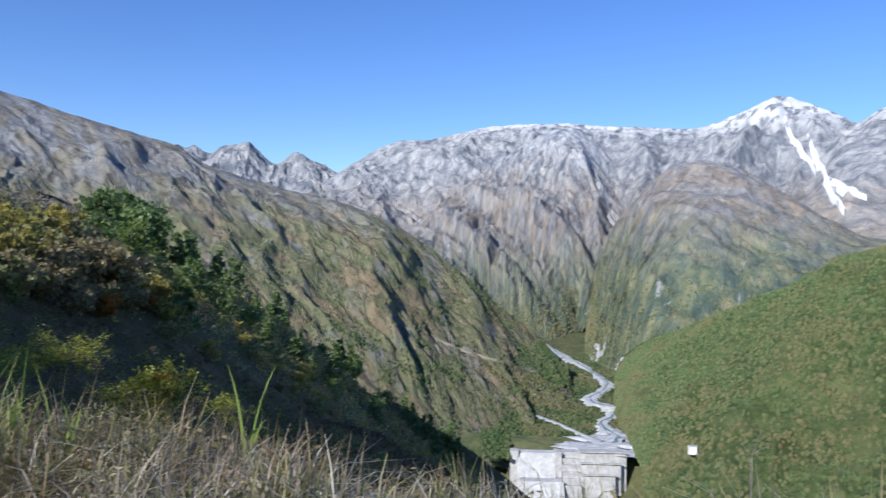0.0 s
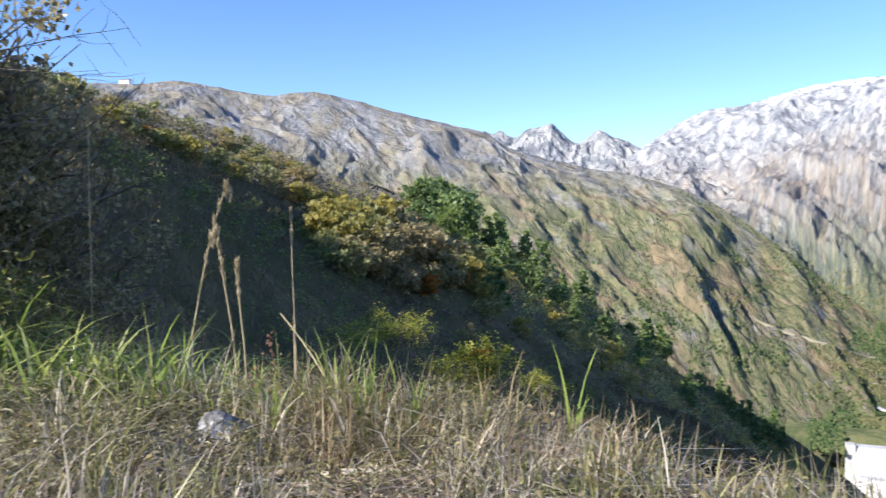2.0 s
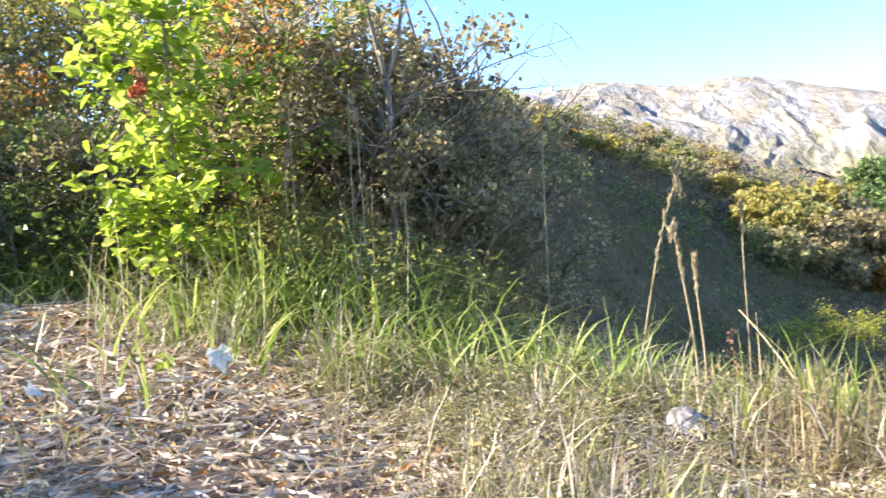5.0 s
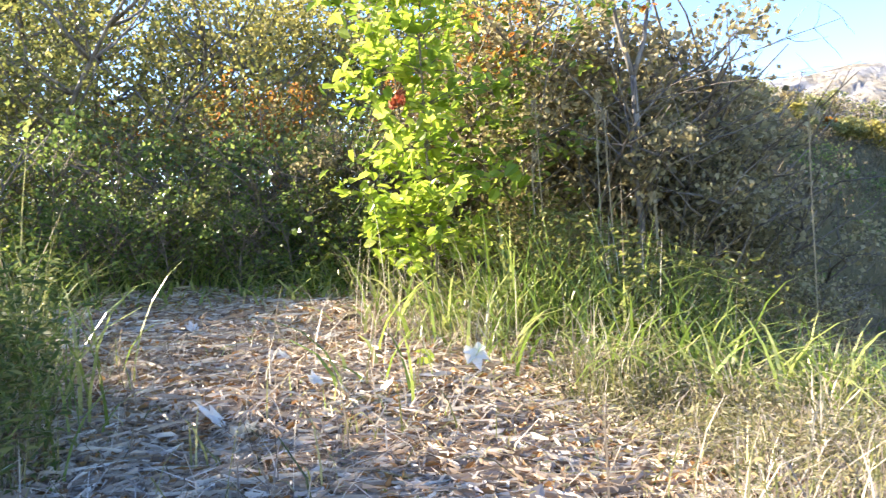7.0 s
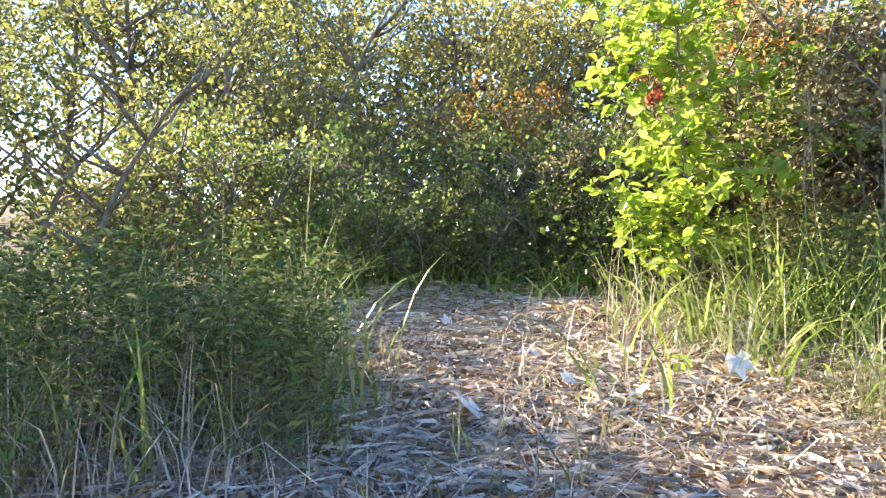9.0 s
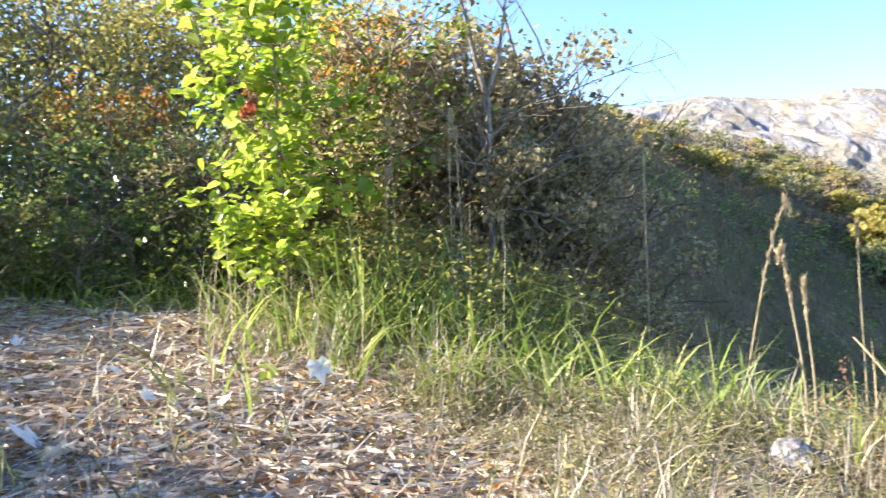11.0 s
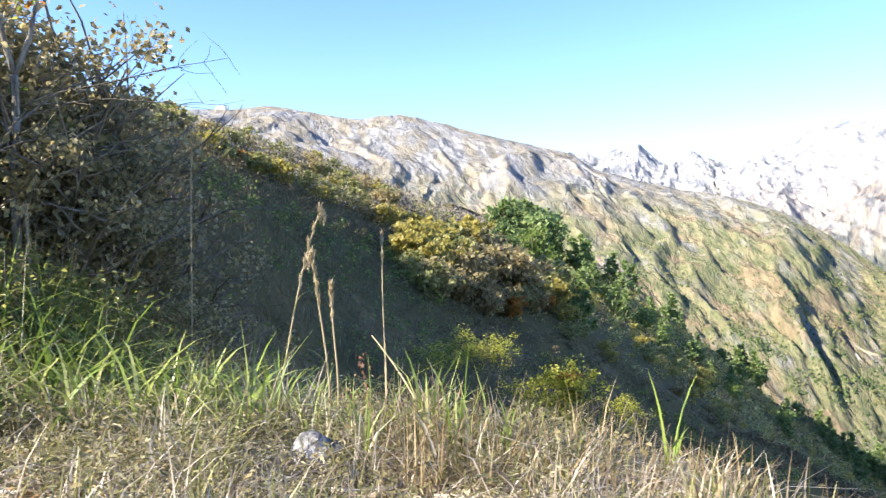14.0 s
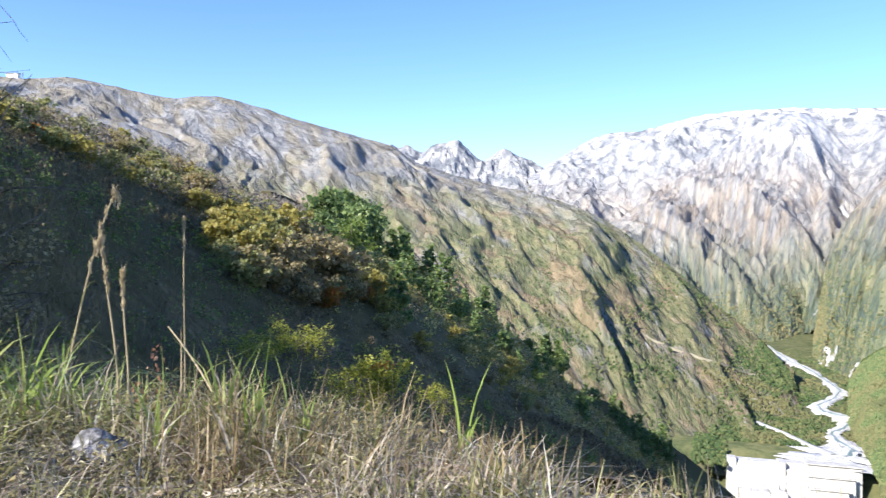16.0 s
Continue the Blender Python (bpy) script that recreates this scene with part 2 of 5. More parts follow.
def line(points, n):
    """n places along a smooth line through (azimuth, distance, elevation)."""
    p = np.array(points, float)
    k = np.linspace(0, len(p) - 1, n)
    i = np.clip(k.astype(int), 0, len(p) - 2)
    t = (k - i)[:, None]
    d = np.gradient(p, axis=0)
    h = (2 * t**3 - 3 * t**2 + 1) * p[i] + (t**3 - 2 * t**2 + t) * d[i] + (3 * t**2 - 2 * t**3) * p[i + 1] + (t**3 - t**2) * d[i + 1]
    return at(h[:, 0], h[:, 1], h[:, 2])


def mountain(name, crest, foot, material, label, nu=400, nv=180, big=(350, 60), mid=(110, 20), small=(35, 6), jag=4.0, sag=1.25, skew=0.0, back=0.7, seed=1, along=(0.5, 0.8, 0.9), plan=False, calm=1.0, warp=0.5):
    """A mountainside between a crest line and a foot line, with spurs and gullies running down it and a far side behind."""
    top, low = line(crest, nu), line(foot, nu)
    s = np.concatenate([[0], np.cumsum(np.linalg.norm(np.diff(top[:, :2], axis=0), axis=1))])
    v = np.linspace(0, 1, nv) ** 1.15
    drop = np.linalg.norm(top - low, axis=1)
    P = top[None] + (low - top)[None] * v[:, None, None]
    P[:, :, 2] = low[None, :, 2] + (top - low)[None, :, 2] * (1 - v[:, None]) ** sag
    S, D = np.broadcast_to(s[None], (nv, nu)), v[:, None] * drop[None]
    wob = warp * big[0] * (fbm(S / big[0], D / big[0], seed + 5, 4) - 0.5)
    S2 = S + skew * D + wob
    env = np.clip(v * 5, 0.0, 1)[:, None] * np.clip((1 - v) * 4, 0.15, 1)[:, None] * np.clip((top[:, 2] - low[:, 2]) / (3.2 * big[1]), 0.08, 1)[None] * (calm + (1 - calm) * smooth(0.97, 0.66, np.linspace(0, 1, nu)))[None]
    if plan:
        wx, wy = P[:, :, 0] + 2.5 * wob, P[:, :, 1] / 1.7 + 2.5 * wob.T.mean() + 0.4 * S
    else:
        wx, wy = S2, None
    for (wide, tall), k, q, floor in ((big, along[0], 0, 0.0), (mid, along[1], 3, 0.1), (small, along[2], 7, 0.25)):
        field = ridged(wx / wide, (wy / wide if plan else D / wide * k), seed + q, 2 + (q > 0))
        P[:, :, 2] += tall * (field - 0.5) * np.clip(env + floor, 0, 1)
    z = 0.0
    z = z + jag * (fbm(S / 40, D / 40, seed + 11, 5, 0.6) - 0.5) * 2
    P[:, :, 2] += z
    uv = np.stack([S, D], -1)
    nb = 14
    w = np.linspace(1, 1 / nb, nb)[:, None]
    away = top[:, :2] / np.linalg.norm(top[:, :2], axis=1)[:, None]
    rise = np.maximum(top[:, 2] - low[:, 2].min(), 30.0)[None]
    B = np.repeat(P[:1], nb, 0).copy()
    B[:, :, :2] += away[None] * (w * rise * back)[:, :, None]
    B[:, :, 2] -= w * rise * 0.9 - 20 * fbm(S[:1] / 60, w * 9, seed + 2, 3) * (w < 1)
    uvb = np.stack([np.broadcast_to(s[None], (nb, nu)), np.broadcast_to(-w * 500, (nb, nu))], -1)
    ob = sheet(name, np.concatenate([B, P]), material, np.concatenate([uvb, uv]))
    tagged(ob, label, "mountain", kind="structure")
    return P


# ---- ground: the knoll the camera stands on, its brink and the valley floor ----
def ground_height(x, y):
    r = np.hypot(x, y) + 1e-6
    az = np.degrees(np.arctan2(-x, y))
    near = r + (1.2 * smooth(40, 22, az) + 1.9 * smooth(22, -4, az)) * np.clip(r / 4, 0, 1)
    lip = np.interp(near, [0, 7.5, 9, 12, 20, 45, 120, 400, 780, 915, 926, 1700, 2600, 5200], [0, 0.05, -0.35, -2.2, -6.5, -18, -50, -150, -245, -249, -209, -185, -150, -140])
    rise = np.interp(r, [0, 6.2, 14, 30, 80, 300, 1000, 5200], [0, 0.12, 1.25, 2.6, 6, 20, 45, 60])
    w = smooth(36, 62, az)
    w = np.maximum(w, smooth(-100, -130, az))
    bumps = 0.16 * (fbm(x / 1.7, y / 1.7, 3, 4) - 0.5) * np.clip(r / 4, 0.3, 1) + 0.006 * np.clip(r - 30, 0, 400) * (fbm(x / 40, y / 40, 8, 4) - 0.5)
    return lip * (1 - w) + rise * w + bumps


rr = np.concatenate([np.linspace(0.002, 16, 100), np.geomspace(16.3, 5150, 110)])
aa = np.radians(np.linspace(-180, 180, 301)[:-1])
GX, GY = -np.sin(aa)[None] * rr[:, None], np.cos(aa)[None] * rr[:, None]
ground = sheet("ground", np.stack([GX, GY, ground_height(GX, GY)], -1), M_SOIL, closed=True)
tagged(ground, "dry grassy ground sloping into the valley", "ground", kind="structure")

# ---- mountains, far to near ----
mountain("mountain_jagged",
         [(24, 4650, 6.8), (20.5, 4650, 7.4), (19.1, 4650, 7.95), (18.4, 4650, 7.75), (17.8, 4650, 7.98), (16.9, 4650, 7.5), (15.9, 4650, 8.1), (14.9, 4650, 8.25), (14.2, 4650, 8.46), (13.6, 4650, 8.0), (12.9, 4650, 7.35), (12.2, 4650, 7.0), (11.5, 4650, 7.5), (10.8, 4650, 7.95), (9.9, 4650, 7.5), (9.0, 4650, 7.2), (7.7, 4650, 6.5), (5.5, 4700, 5.2)],
         [(24, 4000, 2), (20, 4000, 2), (16, 3950, 2), (12, 3950, 2), (8, 4000, 2), (5, 4000, 2)],
         M_JAG, "blue-grey jagged rocky peaks with thin snow", 360, 120, (150, 110), (60, 45), (22, 14), 7, 1.1, 0.1, 0.5, 3)
HILL_M = mountain("mountain_massif",
         [(9.2, 4400, 5.6), (7.7, 4420, 6.64), (6.1, 4450, 7.75), (4.7, 4470, 8.5), (3.3, 4500, 9.05), (1.2, 4500, 9.2), (-1.0, 4500, 9.75), (-3.3, 4500, 10.22), (-5.8, 4550, 10.4), (-9.1, 4550, 10.45), (-11.1, 4550, 10.3), (-14.6, 4550, 10.15), (-17.3, 4600, 10.0), (-18.8, 4600, 10.25), (-21, 4600, 11.1), (-23.1, 4600, 11.9), (-25.2, 4600, 11.2), (-26.9, 4600, 10.4), (-27.9, 4600, 10.0), (-29.4, 4600, 10.8), (-31, 4600, 11.5), (-34, 4600, 10.8), (-40, 4600, 10.5)],
         [(7, 2700, 1), (3, 2500, -1.5), (-3, 2300, -3.5), (-7, 2200, -4.5), (-10, 2150, -4.6), (-13, 2300, -2), (-18, 2500, 0), (-25, 2700, 1.5), (-40, 2800, 2)],
         M_MASSIF, "grey mountain massif dusted with bright snow", 480, 200, (330, 165), (130, 60), (48, 12), 7, 1.15, -0.15, 0.25, 5, along=(0.32, 0.45, 0.7))
HILL_S = mountain("mountain_spur",
         [(6, 2500, 1.0), (3.5, 2700, 2.4), (0.8, 2950, 4.2), (-3.3, 3450, 7.3), (-6.5, 3850, 9.4), (-8.6, 4050, 10.2), (-10.2, 4050, 9.7), (-12, 3950, 8.0), (-14, 3850, 6.3), (-17, 3750, 5)],
         [(3.5, 1900, -4.50), (1, 1900, -4.50), (-2.5, 1900, -5.10), (-5, 1900, -5.60), (-7, 1900, -5.90), (-8.6, 1950, -5.90), (-9.6, 2050, -5.70), (-10.4, 2150, -5.30), (-11.5, 2250, -3.50), (-14, 2400, -2.50)],
         M_SPUR, "brownish grey scrub-covered mountain spur with scree gullies", 300, 170, (420, 120), (150, 46), (60, 8), 3, 1.1, 0.35, 0.3, 9, plan=True)
HILL_H = mountain("mountain_shoulder",
         [(-10.5, 1950, -4.4), (-11.0, 2250, -1.0), (-11.6, 2450, 2.0), (-14, 2800, 5.5), (-16.6, 3000, 7.5), (-19, 3050, 7.7), (-21.5, 3000, 6.7), (-24, 2900, 5.2), (-26.7, 2800, 3.5), (-30, 2700, 2.4), (-40, 2700, 3)],
         [(-10.4, 1700, -6.70), (-11, 1620, -7.10), (-12, 1550, -7.50), (-13.5, 1480, -7.30), (-16, 1450, -6.40), (-19, 1450, -5.40), (-23, 1450, -4.40), (-28, 1450, -3.40), (-40, 1450, -1.90)],
         M_SHOULDER, "rounded wooded mountain shoulder in autumn colours", 300, 150, (330, 90), (120, 26), (40, 6), 3, 0.95, -0.25, 0.4, 13, plan=True)
HILL_L = mountain("mountain_ridge",
         [(62, 2600, 9.5), (52, 2600, 10.0), (46, 2600, 10.4), (43, 2600, 10.6), (41, 2600, 10.95), (38.4, 2550, 10.7), (34.7, 2500, 10.25), (33, 2500, 10.5), (31.2, 2500, 10.6), (28.9, 2480, 10.2), (24.5, 2420, 9.1), (19.3, 2350, 7.95), (17.1, 2300, 6.75), (12.2, 2250, 5.4), (8.0, 2150, 4.6), (3.6, 2050, 3.0), (-0.7, 1900, 0.1), (-4.9, 1750, -3.4), (-7.4, 1600, -5.4), (-9.3, 1420, -7.3)],
         [(52, 850, -12), (42, 850, -12), (36, 850, -12), (33, 850, -12), (31, 850, -12), (28.5, 850, -12), (25, 850, -12), (23, 850, -12.3), (21, 850, -12.5), (19, 850, -12.8), (14.5, 850, -13.2), (10, 855, -13.3), (7.5, 860, -13.3), (3.5, 865, -13.5), (0, 880, -14.1), (-3.5, 900, -14.3), (-7, 930, -14), (-9.6, 965, -13.1), (-10.7, 1050, -11.7), (-9.8, 1250, -9.4)],
         M_RIDGE, "long bare brown mountain ridge with gullies and scrub", 520, 220, (300, 82), (110, 36), (38, 10), 2.0, 1.1, 0.05, 0.4, 21, along=(0.17, 0.25, 0.5), calm=0.3, warp=0.9)
HILL_R = mountain("hill_wooded",
         [(-12.6, 1330, -7.4), (-13.2, 1400, -6.3), (-15, 1450, -4.9), (-18.7, 1450, -3.2), (-23.3, 1400, -1.1), (-26.7, 1350, 0.7), (-29.5, 1300, 2.0), (-34, 1200, 4), (-45, 1100, 6)],
         [(-12.6, 1120, -10.50), (-13.8, 960, -12.20), (-14.5, 860, -14.00), (-15, 760, -16.50), (-17, 600, -19.80), (-22, 500, -22.80), (-27, 450, -24.80), (-34, 400, -26.80), (-45, 400, -26.80)],
         M_WOODED, "steep green wooded hillside turning yellow in autumn", 260, 160, (230, 105), (90, 40), (30, 10), 2, 1.0, 0.25, 0.4, 33, along=(0.35, 0.5, 0.9))
HILL_N = mountain("hillside",
         [(66, 25, 9), (56, 40, 10), (50, 58, 9.3), (44.5, 80, 8.5), (40, 98, 7.5), (36, 125, 6.3), (30.7, 170, 4.0), (27, 200, 3.2), (23, 230, 2.2), (18.5, 265, -0.2), (16, 285, -2.4), (13, 310, -4.8), (10, 330, -7.0), (7.3, 345, -8.8), (2.7, 360, -11.5), (-1.3, 370, -14), (-7, 390, -17)],
         [(62, 13, -4), (50, 16, -14), (30, 24, -19), (15, 45, -20), (8, 65, -17), (5, 85, -15.5), (3, 110, -15), (2, 135, -15), (2, 160, -15.5), (0, 190, -16), (-2, 215, -17), (-3, 240, -18), (-4, 270, -19), (-6, 300, -21), (-8, 330, -21), (-10, 360, -22), (-14, 380, -23)],
         M_SCRUB, "steep scrubby hillside in its own shade", 300, 160, (45, 3.5), (16, 1.4), (6, 0.5), 0.4, 0.74, 0.1, 0.6, 41)

# ---- helpers for plants ----
rng = np.random.default_rng(7)


def mesh_of(name, verts, faces, material, smooth_faces=False):
    me = bpy.data.meshes.new(name)
    me.from_pydata(verts.tolist() if hasattr(verts, "tolist") else verts, [], faces.tolist() if hasattr(faces, "tolist") else faces)
    me.materials.append(material)
    if smooth_faces:
        me.polygons.foreach_set("use_smooth", [True] * len(me.polygons))
    me.update()
    return me


def part(name, me, parent, label=""):
    ob = new(name, me)
    ob.parent = parent
    return tagged(ob, label)


def thing(name, label, category, group="", where=None):
    ob = new(name)
    ob.empty_display_size = 0.2
    if where is not None:
        ob.matrix_basis = where
    return tagged(ob, label, category, group)


def stuff(name, me, label, category):
    return tagged(new(name, me), label, category, kind="stuff")


def mat_leaf(name, dark, middle, light, share=0.35, rough=0.5):
    n = Nodes(name)
    r = n.add("ShaderNodeNewGeometry").outputs["Random Per Island"]
    c = n.ramp(r, (0.0, dark), (0.5, middle), (1.0, light))
    c = n.mix(n.math("MULTIPLY", n.noise(n.coord("Object"), 2.0, 3, 0.6), 0.5), c, tuple(0.6 * v for v in middle))
    n.translucent(c, share)
    return n.done(c, rough, 0.35)


def mat_bark(name, a, b):
    n = Nodes(name)
    c = n.ramp(n.noise(n.coord("Object", (6, 6, 1.5)), 2.0, 6, 0.7), (0.35, a), (0.65, b))
    n.bump(n.noise(n.coord("Object", (8, 8, 2)), 4.0, 5, 0.7), 0.7, 0.02)
    return n.done(c, 0.9, 0.15)


M_BARK = mat_bark("bark", (0.1, 0.08, 0.06), (0.28, 0.24, 0.19))
M_PALEBARK = mat_bark("pale_bark", (0.05, 0.042, 0.036), (0.34, 0.31, 0.28))
M_L_GREEN = mat_leaf("leaf_green", (0.07, 0.12, 0.03), (0.17, 0.25, 0.055), (0.36, 0.42, 0.12), 0.55, 0.33)
M_L_OLIVE = mat_leaf("leaf_olive", (0.09, 0.11, 0.03), (0.21, 0.225, 0.06), (0.42, 0.39, 0.13), 0.55, 0.36)
M_L_BROWN = mat_leaf("leaf_brown", (0.19, 0.155, 0.075), (0.37, 0.305, 0.15), (0.6, 0.5, 0.27), 0.6, 0.45)
M_L_YELLOW = mat_leaf("leaf_yellow", (0.24, 0.22, 0.06), (0.43, 0.38, 0.11), (0.62, 0.52, 0.16), 0.6, 0.45)
# Lighter olive for the crest: its sunlight is put into the leaf colour.
M_L_OLIVE_LIT = mat_leaf("leaf_olive_lit", (0.16, 0.18, 0.07), (0.34, 0.35, 0.14), (0.56, 0.53, 0.25), 0.55, 0.45)
M_L_ORANGE = mat_leaf("leaf_orange", (0.22, 0.16, 0.04), (0.4, 0.22, 0.05), (0.5, 0.16, 0.05), 0.72, 0.45)
M_L_RUSSET = mat_leaf("leaf_russet_olive", (0.15, 0.125, 0.06), (0.34, 0.285, 0.135), (0.62, 0.53, 0.3), 0.55, 0.33)
M_L_LIME = mat_leaf("leaf_lime", (0.14, 0.24, 0.03), (0.36, 0.49, 0.06), (0.64, 0.68, 0.16), 0.6, 0.34)
M_L_PINE = mat_leaf("needle_green", (0.07, 0.125, 0.045), (0.17, 0.25, 0.085), (0.32, 0.39, 0.14), 0.4)
M_L_RUST = mat_leaf("leaf_rust", (0.25, 0.12, 0.07), (0.42, 0.22, 0.13), (0.6, 0.38, 0.24), 0.4, 0.5)
M_L_RED = mat_leaf("leaf_red", (0.3, 0.06, 0.03), (0.45, 0.12, 0.05), (0.5, 0.22, 0.08))
M_DRY = mat_leaf("dry_grass", (0.12, 0.085, 0.06), (0.42, 0.345, 0.255), (0.86, 0.79, 0.66), 0.4, 0.42)
M_DRYGREEN = mat_leaf("half_green_grass", (0.08, 0.09, 0.03), (0.26, 0.27, 0.09), (0.6, 0.54, 0.27), 0.42, 0.42)
M_BLADE = mat_leaf("green_blade", (0.08, 0.14, 0.03), (0.26, 0.36, 0.07), (0.62, 0.62, 0.24), 0.45, 0.33)
M_LITTER = mat_leaf("leaf_litter", (0.1, 0.055, 0.03), (0.42, 0.3, 0.2), (0.86, 0.79, 0.67), 0.15, 0.4)
M_LITTER_BROWN = mat_leaf("orange_litter", (0.2, 0.09, 0.03), (0.42, 0.22, 0.08), (0.6, 0.4, 0.2), 0.2, 0.4)
M_STRAW = mat_leaf("straw", (0.13, 0.08, 0.05), (0.52, 0.41, 0.3), (0.92, 0.86, 0.74), 0.2, 0.4)
M_L_SHOOT = mat_leaf("leaf_shoot", (0.07, 0.12, 0.025), (0.17, 0.25, 0.045), (0.46, 0.5, 0.1), 0.55, 0.34)
M_PLUME = mat_leaf("grass_plume", (0.35, 0.28, 0.16), (0.48, 0.39, 0.24), (0.58, 0.5, 0.34), 0.3, 0.7)


def unit(v):
    return v / (np.linalg.norm(v, axis=-1, keepdims=True) + 1e-9)


def leaf_faces(n):
    i = np.arange(n)[:, None] * 6
    return np.concatenate([i + np.array([[0, 1, 2, 3]]), i + np.array([[0, 3, 4, 5]])])


def leaf_verts(c, length, width, lift=0.3, curl=0.15, hang=0.0):
    """Leaves of six corners, folded along the midrib, in all directions round the centres c."""
    n = len(c)
    d = rng.normal(size=(n, 3))
    d[:, 2] = d[:, 2] * 0.5 - hang
    d = unit(d)
    up = unit(rng.normal(size=(n, 3)) + np.array([0, 0, 1.2 * lift / 0.3]))
    side = unit(np.cross(d, up))
    nor = np.cross(side, d)
    L = (length * rng.uniform(0.6, 1.2, n))[:, None]
    W = L * (width / length) * rng.uniform(0.8, 1.2, n)[:, None]
    f = L * curl
    b = c - d * L / 2
    q = [b, b + d * L * 0.3 + side * W / 2 + nor * f, b + d * L * 0.7 + side * W * 0.42 + nor * f * 0.8, b + d * L - nor * f * 0.6,
         b + d * L * 0.7 - side * W * 0.42 + nor * f * 0.8, b + d * L * 0.3 - side * W / 2 + nor * f]
    return np.stack(q, 1).reshape(-1, 3)


def card_verts(c, size, out=None):
    """Small four-cornered sprays of foliage, turned every way."""
    n = len(c)
    d = unit(rng.normal(size=(n, 3)))
    e = rng.normal(size=(n, 3)) + (0 if out is None else out * 1.0)
    side = unit(np.cross(d, e))
    s = (size * rng.uniform(0.5, 1.3, n))[:, None]
    nor = np.cross(side, d)
    return np.stack([c - d * s * 0.6, c + side * s * 0.45 + nor * s * 0.1, c + d * s * 0.6, c - side * s * 0.45 + nor * s * 0.1], 1).reshape(-1, 3)


def quad_faces(n):
    return np.arange(n * 4).reshape(-1, 4)


def blades(base, height, width, bend, lean=None, levels=4):
    """Curved tapering grass blades standing on the points base."""
    n = len(base)
    a = rng.uniform(0, 2 * np.pi, n) if lean is None else lean
    d = np.stack([np.cos(a), np.sin(a), 0 * a], -1)
    side = np.stack([-np.sin(a), np.cos(a), 0 * a], -1)
    tw = rng.uniform(-0.9, 0.9, n)[:, None]
    side = unit(side + d * tw)
    h = np.broadcast_to(np.asarray(height, float), (n,))[:, None]
    k = np.broadcast_to(np.asarray(bend, float), (n,))[:, None]
    w = np.broadcast_to(np.asarray(width, float), (n,))[:, None]
    rows = []
    for j in range(levels):
        s = j / (levels - 1)
        p = base + d * h * k * s * s + np.array([0, 0, 1.0]) * h * (s - 0.45 * k * s * s * s)
        q = side * w * 0.5 * (1 - s) ** 0.6 + side * 0.0008
        rows += [p - q, p + q]
    v = np.stack(rows, 1).reshape(-1, 3)
    i = np.arange(n)[:, None] * (2 * levels)
    f = np.concatenate([i + np.array([[2 * j, 2 * j + 1, 2 * j + 3, 2 * j + 2]]) for j in range(levels - 1)])
    return v, f


def tube(path, radii, sides=6):
    path, out, faces = np.asarray(path, float), [], []
    t = unit(np.gradient(path, axis=0))
    ref = np.array([0.31, 0.95, 0.05])
    for p, d, r in zip(path, t, radii):
        u = unit(np.cross(d, ref))
        w = np.cross(d, u)
        for k in range(sides):
            a = 2 * np.pi * k / sides
            out.append(p + r * (np.cos(a) * u + np.sin(a) * w))
    for i in range(len(path) - 1):
        for k in range(sides):
            a, b = i * sides + k, i * sides + (k + 1) % sides
            faces.append((a, b, b + sides, a + sides))
    faces.append(tuple(range(sides)[::-1]))
    faces.append(tuple(len(out) - sides + k for k in range(sides)))
    return out, faces


def join(pieces):
    v, f = [], []
    for pv, pf in pieces:
        o = len(v)
        v += [tuple(p) for p in pv]
        f += [tuple(i + o for i in q) for q in pf]
    return v, f


def wander(p, d, length, n=6, bend=0.25, rise=0.0):
    pts, d = [np.asarray(p, float)], unit(np.asarray(d, float))
    for _ in range(n):
        d = unit(d + rng.normal(size=3) * bend * 0.5 + np.array([0, 0, rise]))
        pts.append(pts[-1] + d * length / n)
    return np.array(pts)


def lift(x, y):
    return float(ground_height(np.array([x]), np.array([y]))[0])


def spot(az, r, dz=0.0):
    x, y = -math.sin(radians(az)) * r, math.cos(radians(az)) * r
    return np.array([x, y, lift(x, y) + dz])


